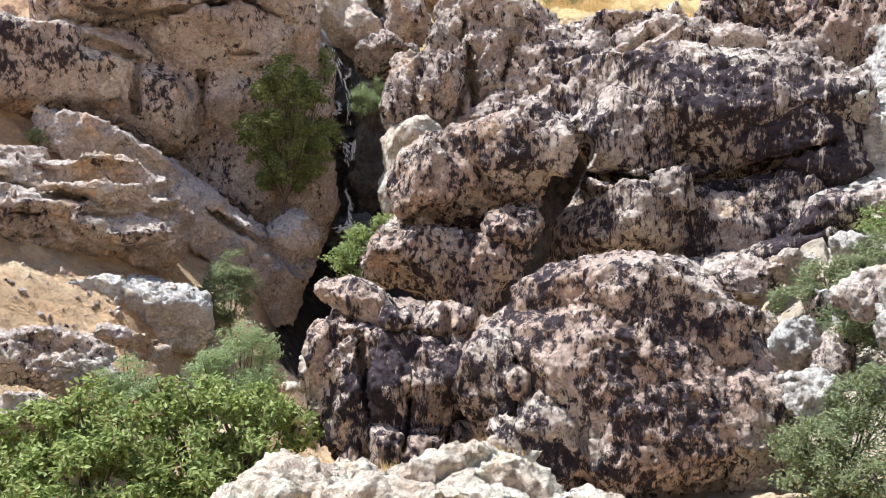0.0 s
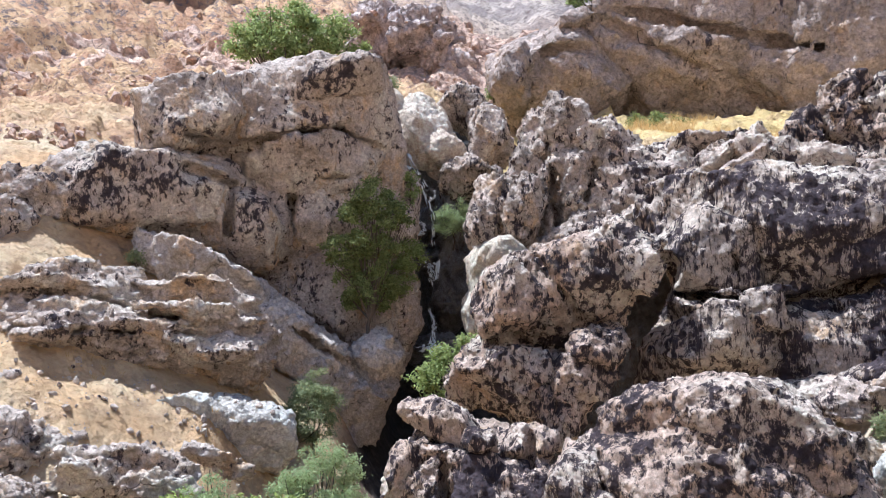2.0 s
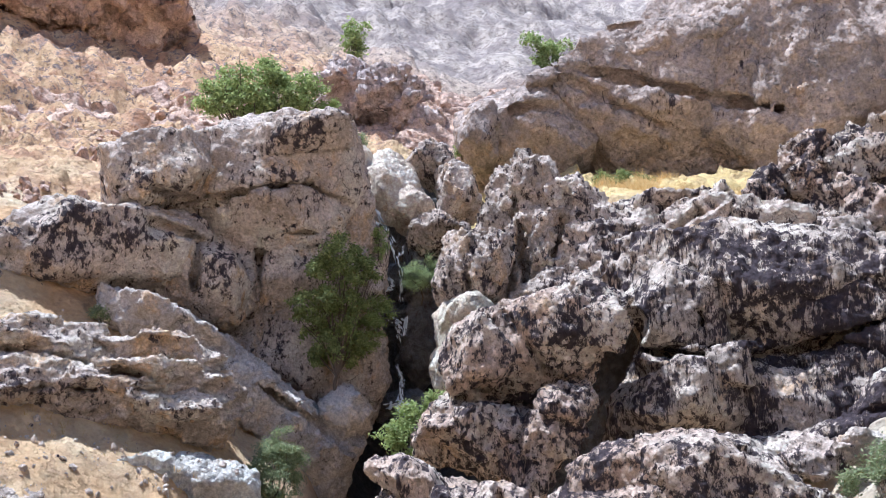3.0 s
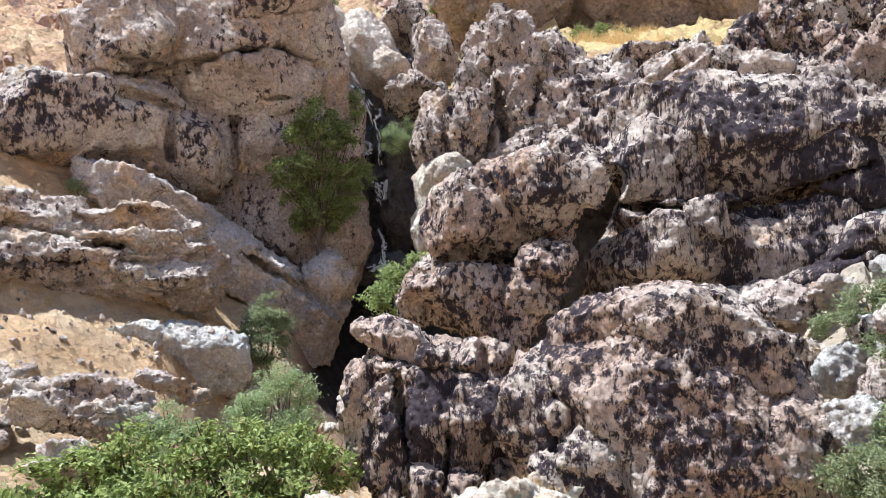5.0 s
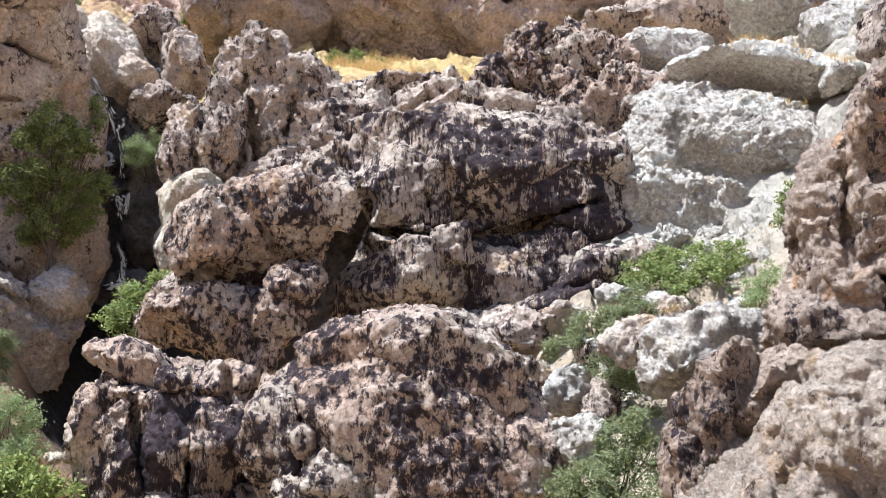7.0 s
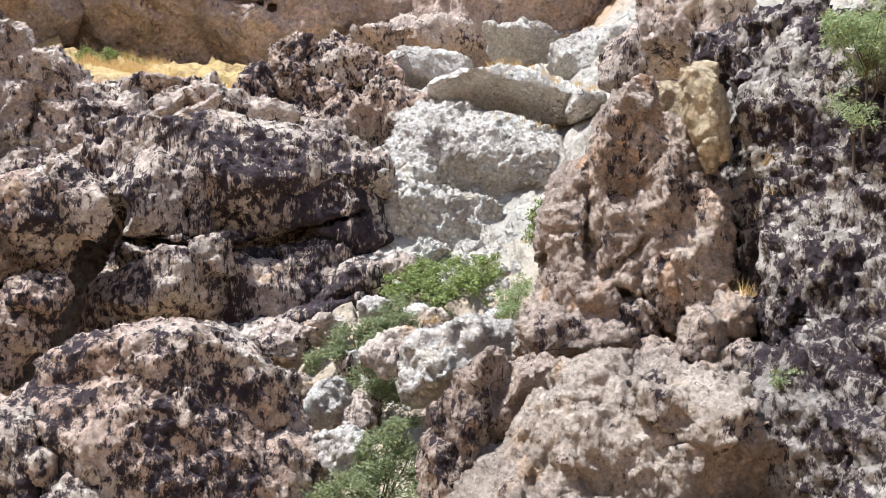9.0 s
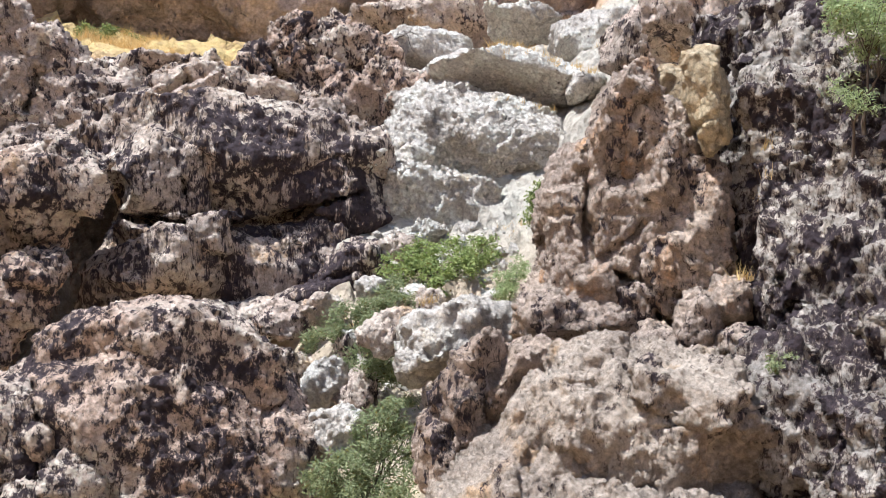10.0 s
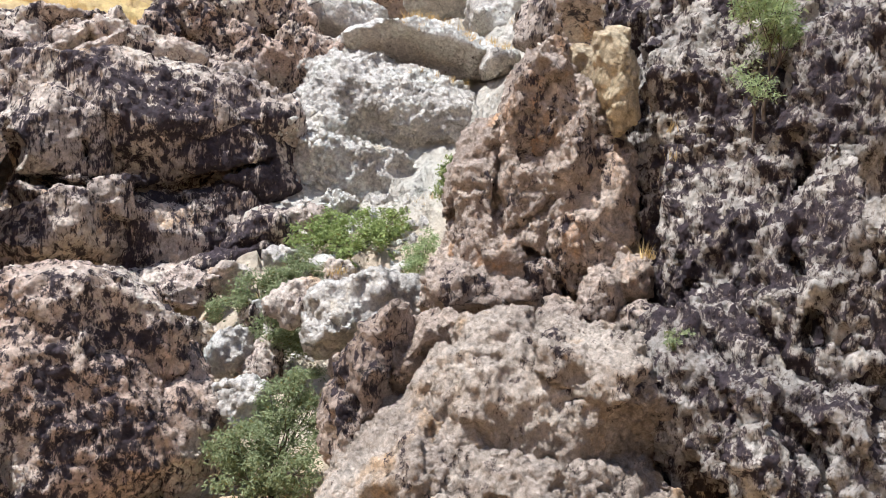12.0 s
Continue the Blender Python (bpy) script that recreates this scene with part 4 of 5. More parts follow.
rock("rock_buttress", "broad rock buttress at the foot of the pillar", "rock", [
    (9.17, 9.95, -1.18, 1.54, 1.6, 1.35, -12, 1.05, -41.19, 5), (9.69, 9.47, -0.63, 1.22, 1.4, 0.61, -12, 16.97, -44.18, 5), (7.88, 10.85, -1.52, 0.8, 1.5, 1.55, -8, 35.24, -34.56, 5),
    (6.92, 10.82, -2.08, 1.15, 1.3, 0.69, 0, -36.67, -31.15, 4), (8.62, 9.12, -2.22, 2.14, 1.4, 0.71, -10, 1.04, -41.82, 4), (8.58, 10.49, -0.32, 0.76, 1.2, 0.48, 0, -12.85, -37.84, 4)], BUTTRESS, 0.042, 83, chunk=(0.9, 0.17), block=(0.42, 0.07), warp=0.1,
    stains=[(7.3, 9.7, -0.23, 0.23), (8.25, 8.86, -0.03, 0.23), (7.03, 9.64, -0.81, 0.26), (8.94, 7.97, -0.4, 0.23)],
    cuts=[(7.94, 9.39, -0.32, 0.03, 0.45, 0.71, 0, 91.21, -38.59, 4), (8.7, 8.71, -0.42, 0.05, 0.45, 0.79, 0, 103.69, -43.32, 4), (7.2, 9.76, -0.84, 0.05, 0.5, 0.67, 0, -156.2, -34.83, 4)], split=True)
rock("rock_fin", "narrow dark rock fin", "rock", [
    (7.42, 12.39, -1.09, 0.5, 0.85, 1.32, 0, 19.37, -29.65, 5), (8.16, 12, -0.52, 0.42, 0.8, 0.79, 0, 29.28, -32.91, 5), (7.95, 12.29, -1.2, 0.38, 0.75, 0.92, 0, 25.32, -31.61, 5),
    (6.89, 12.18, -1.73, 0.32, 0.65, 0.68, 0, 3.41, -28.19, 4)], FIN, 0.05, 89, chunk=(0.7, 0.11), block=(0.4, 0.08), warp=0.1, split=True)
rock("cliff", "rough black-mottled cliff of knobbly rock", "cliff", [
    (12.72, 9.5, 1.62, 1.42, 1.5, 2.29, -8, 0.74, -51.95, 5), (12.38, 7.49, 0.55, 1.28, 1.5, 2.16, -10, 4.57, -57.4, 5), (11.15, 8.4, -0.86, 1.36, 1.4, 1.45, -8, 14.75, -51.54, 5),
    (12.45, 10.27, 2.44, 0.62, 1.2, 1.48, 0, 6.82, -49.22, 5), (13.71, 7.94, 3.12, 1.42, 1.5, 1.8, -8, 8.53, -58.61, 5), (10.93, 7, -1.32, 1.54, 1.3, 1, -10, 10.62, -55.77, 5),
    (11.63, 9.64, 0.32, 0.48, 1, 1.07, 0, -11.17, -48.98, 5), (13.33, 6.24, 0.67, 1.38, 1.7, 3.94, 0, -3.65, -63.54, 6), (13.58, 9.34, 1.08, 2.42, 1.3, 4.37, 0, 0.67, -54.24, 6),
    (13.41, 12.22, 1.76, 0.78, 1, 3.65, 0, 0.9, -46.54, 6)], DARK, 0.058, 97, chunk=(0.6, 0.18), block=(0.36, 0.09), stretch=(1.2, 1, 0.8), warp=0.12,
    cuts=[(11.03, 8.79, 0.26, 0.07, 0.6, 1.52, 0, 150.23, -50, 4), (11.29, 7.58, 1.57, 0.07, 0.6, 1.43, 0, 165.77, -54.61, 4), (10.81, 6.58, -0.37, 0.06, 0.6, 0.83, 0, 75.96, -57.06, 4), (10.33, 6.83, -0.71, 0.06, 0.6, 1.5, 0, 146.67, -54.88, 4)], split=True)
rock("rock_outcrop", "dark rock hump above the pillar", "rock", [
    (13.5, 11.64, 4.43, 0.84, 1.1, 0.77, 0, 10.86, -48.08, 4), (14.65, 12.25, 5.81, 1.04, 1.2, 0.91, 0, 4.83, -49.03, 4), (14.63, 13.91, 5.88, 0.81, 1.2, 0.81, 0, 10.93, -45.43, 4),
    (15.22, 9.86, 5.28, 1.16, 1.5, 1.29, 0, 6.62, -55.94, 4), (13.64, 9.14, 4.01, 0.77, 1, 0.71, 0, 6.65, -54.91, 4), (13.25, 9.8, 3.35, 0.71, 1, 0.65, 0, 16.73, -52.26, 4)], DARK, 0.07, 101, chunk=(0.8, 0.15), block=(0.45, 0.11), split=True)
rock("rock_ledge", "sunlit cream ledge with dry grass", "rock", [
    (-0.41, 14.92, -3.61, 2.18, 1.7, 0.46, -30, -6.86, 2.3, 5), (-1.78, 14.48, -3.3, 0.86, 1.5, 0.38, -25, -17.53, 7.64, 4), (0.34, 13.68, -3.56, 2.84, 1.5, 0.71, -25, 5.96, -0.58, 4),
    (1.44, 14.23, -3.34, 0.81, 1.2, 0.45, -25, 23.7, -4.87, 4), (-2.27, 13.57, -3.25, 0.82, 1.3, 0.62, -20, -23.38, 10.1, 4)], CREAM, 0.055, 103, chunk=(0.9, 0.15), block=(0.6, 0.09), split=True)
# deep shade of the cleft, put into this filler's dark colour
rock("rock_cleft", "dark rock filling the back of the cleft, shade painted in its colour", "rock", [
    (4.31, 36.13, -0.1, 2.55, 1.2, 5.37, 0, 27.92, -6.43, 5)], WET_SHADED, 0.1, 201, chunk=(0.9, 0.15))
rock("rock_outcrop", "pale outcrop beside the fin", "rock", [
    (9.29, 15.7, -0.31, 1.25, 1.1, 0.72, -20, -10.63, -29.62, 4), (8.37, 15.59, -0.62, 0.46, 0.8, 0.52, 0, 9.44, -27.21, 4)], PALE, 0.06, 113, chunk=(0.8, 0.14), block=(0.5, 0.09), split=True)
rock("stone", "white stone among green shrubs", "stone", [
    (6.92, 16.15, -2.11, 0.57, 0.55, 0.51, 0, -12.42, -22.23, 3.5)], PALE, 0.045, 107, chunk=(0.6, 0.06), warp=0.1, rough=0.02, block=(0.5, 0.06))
rock("rock", "small pale rock on the shrubby slope", "rock", [
    (8.98, 18.34, -0.41, 0.76, 0.7, 0.47, 0, -16.5, -25.23, 4)], CLIFF, 0.055, 109, chunk=(0.7, 0.12), block=(0.5, 0.09))
rock("rock_outcrop", "weathered bedrock on the orange slope", "rock", [
    (-8.82, 19.87, -2.07, 1.55, 0.9, 0.54, -30, 10.71, 24.1, 4), (-7.72, 19.56, -2.39, 0.87, 0.75, 0.32, -30, 6.64, 21.75, 4), (-8.45, 18.05, -2.74, 0.76, 0.75, 0.33, -25, 8.75, 25.24, 4),
    (-7.41, 21.95, -2.09, 0.79, 0.6, 0.21, -35, 22.56, 18.88, 4)], CLIFF, 0.06, 331, chunk=(0.7, 0.14), block=(0.45, 0.09), stretch=(0.8, 0.8, 1.6), split=True)
rock("rock_outcrop", "broken rocks above the earth slope", "rock", [
    (-18.2, 28.74, 4.48, 1.87, 1.5, 1.37, -25, 15.22, 32.35, 4), (-16.92, 26.36, 2.51, 1.39, 1.2, 0.69, -30, 21.26, 32.7, 4), (-17.1, 30.8, 5.49, 1.44, 1.3, 1.04, -20, 20.84, 29.09, 4),
    (-14.55, 25.48, 1.51, 0.97, 1.1, 0.76, -25, 24.92, 29.79, 4)], CLIFF, 0.08, 341, chunk=(0.8, 0.17), block=(0.5, 0.1), split=True)
rock("rock_ridge", "dark banded ridge below the sky", "rock", [(25.89, 43.25, 13.75, 7.48, 2, 1.48, 0, 2, -30.5, 5)], RIDGE, 0.15, 67)
# red hillside
rock("hillside_rock", "broken red-brown rock face of the hillside", "rock", [
    (-27, 58, 14.3, 17, 18, 2.2, 29, 0, 25, 6), (-16, 78, 23.8, 18, 16, 2.2, 29, 0, 12, 6)], REDROCK, 0.24, 127, chunk=(4.5, 0.8), warp=0.8, block=(2.6, 0.24), split=True)
rock("rock_outcrop", "red-brown crag high on the hillside", "rock", [
    (-41.09, 80.21, 36.57, 14.44, 4, 5.22, 35, 4, 27.2, 4)], REDROCK, 0.26, 129, chunk=(4, 1.2), warp=1.0, block=(3.2, 0.6))
rock("rock_outcrop", "purple-grey broken crag behind the fall", "rock", [(-8.42, 72.13, 22.93, 4.85, 3, 2.77, 38, 18, 6.8, 4)], GREYHILL, 0.22, 137, chunk=(3, 0.9), warp=0.9, block=(2.2, 0.5))
# rubble on the near slope
rock("rock_outcrop", "grey bedded rubble on the orange slope", "rock", [
    (-12.32, 20.5, -1.68, 1.22, 1.2, 0.81, 0, 5, 31, 4), (-11.74, 19.4, -3.06, 1.35, 1.4, 1.03, 0, 10, 31.2, 4), (-10.3, 22.4, -3.39, 1.53, 1, 0.58, 0, 5, 24.8, 4)], CLIFF, 0.075, 139, stretch=(0.8, 0.8, 1.8), split=True)
for seed, place, size in ((151, (-13.54, 22.87, -0.26), 0.36), (153, (-12.85, 24.4, -0.31), 0.3), (155, (-15.93, 30.65, 4.17), 0.42), (157, (-11.8, 21.97, -1.6), 0.55)):
    rock("stone", "grey stone lying on the slope", "stone", [(*place, size * 1.2, size, size * 0.8, 0, 10, 20 * seed, 3)], CLIFF, 0.05, seed, chunk=(0.5, 0.06), warp=0.1,
         block=(0.5, 0.06), rough=0.03, group="stones on the slope")
rock("stone", "loose stone on the ledge under the boulder", "stone", [(1.12, 15.9, -3.11, 0.25, 0.28, 0.28, 0, 10, -3.3, 3)], CREAM, 0.04, 171, chunk=(0.5, 0.06), warp=0.05, block=(0.4, 0.04), rough=0.02)
for seed, lobe in ((221, (-12.11, 20.96, -1.78, 1.54, 1.1, 0.5, 25, 8, 30.1, 4)), (223, (-10.41, 23.72, -2.63, 1.79, 1.1, 0.65, 25, 14, 23.8, 4)), (225, (-10.01, 20.41, -3.26, 1.29, 0.9, 0.34, 20, 6, 26.2, 4))):
    rock("rock_outcrop", "grey broken bedrock showing through the orange slope", "rock", [lobe], CLIFF, 0.075, seed, stretch=(0.8, 0.8, 1.8), chunk=(0.9, 0.34), block=(0.6, 0.12), group="bedrock on the slope")
for seed, lobe, material in ((301, (8.05, 23.02, -0.52, 0.78, 0.72, 0.48, -25, -12, -19, 4), RIDGE), (303, (9.13, 22.87, -0.28, 0.59, 0.54, 0.41, -25, 8, -22, 4), CLIFF), (305, (10.52, 22.98, 0.26, 0.50, 0.47, 0.37, -25, 14, -25, 4), PALE), (307, (9.15, 20.93, -1.10, 0.42, 0.39, 0.32, -25, -6, -24, 4), RIDGE), (309, (11.32, 21.46, -0.08, 0.58, 0.54, 0.41, -25, -12, -28, 4), CLIFF), (311, (7.99, 19.89, -1.74, 0.69, 0.64, 0.57, -25, 8, -22, 4), PALE), (313, (8.48, 19.24, -1.86, 0.51, 0.47, 0.48, -25, 14, -24, 4), RIDGE), (315, (11.96, 24.34, 1.44, 0.60, 0.56, 0.45, -25, -6, -26, 4), CLIFF), (317, (13.14, 24.86, 1.87, 0.56, 0.52, 0.36, -25, -12, -28, 4), PALE)):
    rock("rock", "angular rock at the foot of the domed face", "rock", [lobe], material, 0.06, seed, chunk=(0.7, 0.16), block=(0.4, 0.06), group="rocks at the foot of the dome")
# stones among the shrubs
for seed, lobe, material in ((181, (8.17, 22.43, -1.62, 0.73, 0.8, 0.44, 0, 10, -19.3, 4), CLIFF), (183, (8.97, 20.13, -2.43, 0.89, 0.9, 0.48, 0, 5, -23.2, 4), CLIFF), (185, (9.85, 24.28, -0.58, 0.97, 0.9, 0.44, 0, -15, -21.4, 4), RIDGE),
                             (187, (11.34, 22.24, -0.17, 0.62, 0.7, 0.42, 0, 5, -26.3, 4), PALE), (189, (10.05, 17.49, -1.71, 0.63, 0.8, 0.44, 0, 10, -29, 4), CLIFF), (191, (13.46, 21.42, -0.06, 0.7, 0.8, 0.47, 0, -10, -31.4, 4), PALE),
                             (193, (14.6, 28.26, 2.46, 1.18, 1, 0.88, 0, 10, -26.8, 4), PALE), (195, (17.57, 27.7, 3.31, 1.11, 1, 0.81, 0, -10, -31.8, 4), PALE), (197, (8.06, 25.95, -0.73, 1.15, 0.9, 0.45, 0, -10, -16.7, 4), RIDGE)):
    rock("rock", "weathered rock half sunk in the shrubby slope", "rock", [lobe], material, 0.075, seed, chunk=(0.9, 0.22), block=(0.5, 0.08), group="rocks on the slope")
for seed, lobe in ((203, (-3.76, 23.34, -3.47, 0.24, 0.3, 0.15, 0, 0, 9.5, 3)), (205, (-3.51, 24.46, -3.22, 0.15, 0.25, 0.14, 0, 0, 8.5, 3)), (207, (-3.81, 25.98, -3.14, 0.18, 0.25, 0.13, 0, 0, 8.7, 3))):
    rock("stone", "white stone in the stream bed", "stone", [lobe], CREAM, 0.05, seed, chunk=(0.4, 0.05), warp=0.06, block=(0.3, 0.03), rough=0.02, group="stream stones")
rock("rock_outcrop", "rough rock on the slope above the pillar", "rock", [
    (20.99, 24.39, 8.5, 1.46, 1.4, 1.36, 0, 10, -40.1, 4), (19.52, 20.1, 8.79, 1.59, 1.4, 1.42, 0, 0, -43.4, 5)], RIDGE, 0.09, 211, split=True)

# ---- what grows, runs and lies on the rocks ----
rng = np.random.default_rng(11)
LEAF = leaf_material("walnut_leaf", (0.16, 0.21, 0.05), (0.50, 0.55, 0.19))
WILLOW = leaf_material("willow_leaf", (0.28, 0.35, 0.15), (0.56, 0.62, 0.34))
BRIGHT = leaf_material("bright_leaf", (0.19, 0.24, 0.075), (0.46, 0.52, 0.20))
SAGE = leaf_material("sage_leaf", (0.18, 0.215, 0.10), (0.42, 0.45, 0.24))
OLIVE = leaf_material("olive_leaf", (0.12, 0.16, 0.05), (0.44, 0.48, 0.18))
STRAW = leaf_material("straw", (0.58, 0.38, 0.13), (0.76, 0.56, 0.27), dry=(0.5, 0.4, 0.2))
BARK = plain("bark", (0.16, 0.12, 0.09), 0.9)


def drop(x, y, z, reach=30.0):
    """Where a stone let fall from x, y, z comes to rest."""
    hit, place, normal, _, ob, _ = scene.ray_cast(GRAPH, (x, y, z), (0, 0, -1), distance=reach)
    return place if hit else Vector((x, y, float(ground_height(np.array([x]), np.array([y]))[0])))


def tube(paths):
    """Tapered six-sided tubes along paths of x, y, z, radius."""
    points, faces, base = [], [], 0
    ring = np.radians(np.arange(6) * 60)
    for path in paths:
        path = np.array(path, float)
        way = np.gradient(path[:, :3], axis=0)
        way /= np.linalg.norm(way, axis=1)[:, None] + 1e-9
        side = np.cross(way, (0.31, 0.95, 0.05))
        side /= np.linalg.norm(side, axis=1)[:, None] + 1e-9
        up = np.cross(way, side)
        for k in range(len(path)):
            points.append(path[k, :3] + path[k, 3] * (np.cos(ring)[:, None] * side[k] + np.sin(ring)[:, None] * up[k]))
        for k in range(len(path) - 1):
            for j in range(6):
                a, b = base + 6 * k + j, base + 6 * k + (j + 1) % 6
                faces.append((a, b, b + 6, a + 6))
        base += 6 * len(path)
    return np.concatenate(points), np.array(faces)


def leaves(clumps, leaf, dense, slim):
    """Leaves in tufts round each clump x, y, z, radius: an array of points, four to a leaf."""
    out = []
    for x, y, z, r in clumps:
        tufts = max(9, int(5 * (r / leaf) ** 0.7))
        d = rng.normal(size=(tufts, 3))
        d /= np.linalg.norm(d, axis=1)[:, None]
        lump = 0.62 + 0.38 * rng.random(tufts) ** 0.6 + 0.18 * rng.normal(size=tufts) * (rng.random(tufts) < 0.35)
        centre = np.array((x, y, z)) + d * lump[:, None] * r * np.array((1, 1, 0.88))
        n = int(dense * 48 * (r / leaf) ** 2)
        pick = rng.integers(0, tufts, n)
        spread = 0.16 * r + 0.6 * leaf
        p = centre[pick] + rng.normal(size=(n, 3)) * spread * np.array((1, 1, 0.75)) * 0.75
        out.append(np.c_[p, d[pick]])
    out = np.concatenate(out)
    p, outward = out[:, :3], out[:, 3:]
    n = len(p)
    face = outward * 0.5 + np.array((0, 0, 0.55)) + rng.normal(size=(n, 3)) * 0.6
    face /= np.linalg.norm(face, axis=1)[:, None]
    along = np.cross(face, rng.normal(size=(n, 3)))
    along /= np.linalg.norm(along, axis=1)[:, None]
    across = np.cross(face, along)
    size = leaf * (0.6 + 0.8 * rng.random(n))[:, None]
    bend = face * size * 0.12
    quad = np.stack([p - along * size * 0.5 - bend, p + across * size * slim, p + along * size * 0.5 - bend, p - across * size * slim], 1)
    return quad.reshape(-1, 3)


def plant(name, label, category, clumps, material, leaf=0.1, dense=1.0, slim=0.26, thick=0.05, group=""):
    """A tree or shrub: stems that fork from its foot to every clump, and leaves."""
    c = np.array(clumps)
    low = c[np.argmin(c[:, 2] - c[:, 3])]
    middle = c[:, :2].mean(0)
    foot = drop(middle[0], middle[1], low[2])
    if abs(foot.z - low[2]) > (8.0 if category == "tree" else 1.3):  # rooted in the face behind it
        foot = Vector((middle[0] * 1.015, middle[1] * 1.015, low[2] - low[3] - 0.2))
    foot = np.array(foot)
    ob = tagged(new(name), label, category, group)
    ob.location = foot
    fork = foot + (np.array((*middle, c[:, 2].min())) - foot) * 0.45
    paths = [[(*(foot - (0, 0, 0.3)), thick * 1.5), (*(foot * 0.6 + fork * 0.4 + rng.normal(size=3) * thick), thick * 1.15), (*fork, thick)]]
    for x, y, z, r in clumps:
        end = np.array((x, y, z))
        bow = (fork + end) / 2 + rng.normal(size=3) * 0.12 * r
        paths.append([(*fork, thick * 0.8), (*bow, thick * 0.5), (*end, thick * 0.25)])
        for k in range(5):
            tip = end + rng.normal(size=3) * r * 0.5
            paths.append([(*bow, thick * 0.35), (*((bow + tip) / 2 + rng.normal(size=3) * 0.06), thick * 0.22), (*tip, thick * 0.08)])
    points, faces = tube(paths)
    stem = new("trunk" if category == "tree" else "stem", mesh_of("stems", points - foot, faces, BARK))
    points = leaves(clumps, leaf, dense, slim)
    crown = new("crown" if category == "tree" else "foliage", mesh_of("crown", points - foot, np.arange(len(points)).reshape(-1, 4), material, False))
    stem.parent = crown.parent = ob
    return ob


def grass(name, label, patches, per_metre, tall, material=STRAW):
    """Dry blades, three points each, standing on whatever lies below the patches x, y, z, radius."""
    points = []
    for x, y, z, r in patches:
        for _ in range(int(per_metre * 3.14 * r * r)):
            d, a = r * math.sqrt(rng.random()), rng.random() * 6.283
            if rng.random() < (d / r) ** 3:
                continue
            foot = np.array(drop(x + d * math.cos(a), y + d * math.sin(a), z + 1.2, 6.0))
            for _ in range(12):
                lean = rng.normal(size=3) * (0.4, 0.4, 0.1)
                high = tall * (0.5 + rng.random())
                side = np.cross(rng.normal(size=3), (0, 0, 1)) * 0.005 * (1 + tall)
                root = foot + rng.normal(size=3) * (0.06, 0.06, 0) - (0, 0, 0.03)
                points += [root - side, root + side, root + (lean + (0, 0, 1)) * high]
    points = np.array(points)
    centre = points.mean(0)
    ob = tagged(new(name, mesh_of(name, points - centre, np.arange(len(points)).reshape(-1, 3), material, False)), label, "grass", kind="stuff")
    ob.location = centre
    return ob


def rubble(name, label, spots, count, sizes, material):
    """Loose angular stones scattered over spots x, y, z, radius."""
    golden = (1 + 5 ** 0.5) / 2
    base = np.array([(s * a, t * golden * a, 0) for a in (1,) for s in (-1, 1) for t in (-1, 1)], float)
    base = np.concatenate([base, base[:, [2, 0, 1]], base[:, [1, 2, 0]]]) / 1.9
    hull = bmesh.new()
    for v in base:
        hull.verts.new(v)
    bmesh.ops.convex_hull(hull, input=hull.verts)
    hull.verts.index_update()
    tri = np.array([[v.index for v in f.verts] for f in hull.faces])
    base = np.array([v.co for v in hull.verts])
    hull.free()
    points, faces = [], []
    for k in range(count):
        x, y, z, r = spots[rng.integers(len(spots))]
        d, a = r * math.sqrt(rng.random()), rng.random() * 6.283
        place = np.array(drop(x + d * math.cos(a), y + d * math.sin(a), z + 2.5, 9.0))
        size = sizes[0] * (sizes[1] / sizes[0]) ** (rng.random() ** 2.2)
        turn = np.array(Euler(rng.random(3) * 6.283).to_matrix())
        shape = base * (1 + 0.28 * rng.normal(size=base.shape)) * (1, 0.8, 0.6)
        points.append(place + (0, 0, 0.15 * size) + shape @ turn * size)
        faces.append(tri + 12 * k)
    points = np.concatenate(points)
    centre = points.mean(0)
    ob = tagged(new(name, mesh_of(name, points - centre, np.concatenate(faces), material, False)), label, "rubble", kind="stuff")
    ob.location = centre
    return ob


def stream(name, label, lines, material):
    """Falling water: each line of x, y, z, width is a cascade of many thin broken strands."""
    ob = tagged(new(name), label, "waterfall")
    ob.location = lines[-1][0][:3]
    for line in lines:
        line = np.array(line, float)
        s = np.linspace(0, len(line) - 1, 16 * (len(line) - 1) + 1)
        row = np.stack([np.interp(s, np.arange(len(line)), line[:, k]) for k in range(4)], 1)
        paths = []
        for k in range(34):
            first = rng.integers(0, len(row) - 4)
            last = min(len(row), first + rng.integers(4, 12))
            way = row[first:last].copy()
            sway = np.cumsum(rng.normal(size=(len(way), 3)) * 0.012, 0)
            way[:, :3] += rng.normal(size=3) * way[:, 3].mean() * (0.42, 0.3, 0.3) + sway
            thin = np.sin(np.linspace(0.15, 3.0, len(way)))
            way[:, 3] = way[:, 3] * (0.10 + 0.22 * rng.random() ** 2) * thin
            paths.append(way)
        points, faces = tube(paths)
        child = tagged(new("cascade", mesh_of("cascade", points - np.array(ob.location), faces, material)), kind="stuff")
        child.parent = ob
    return ob


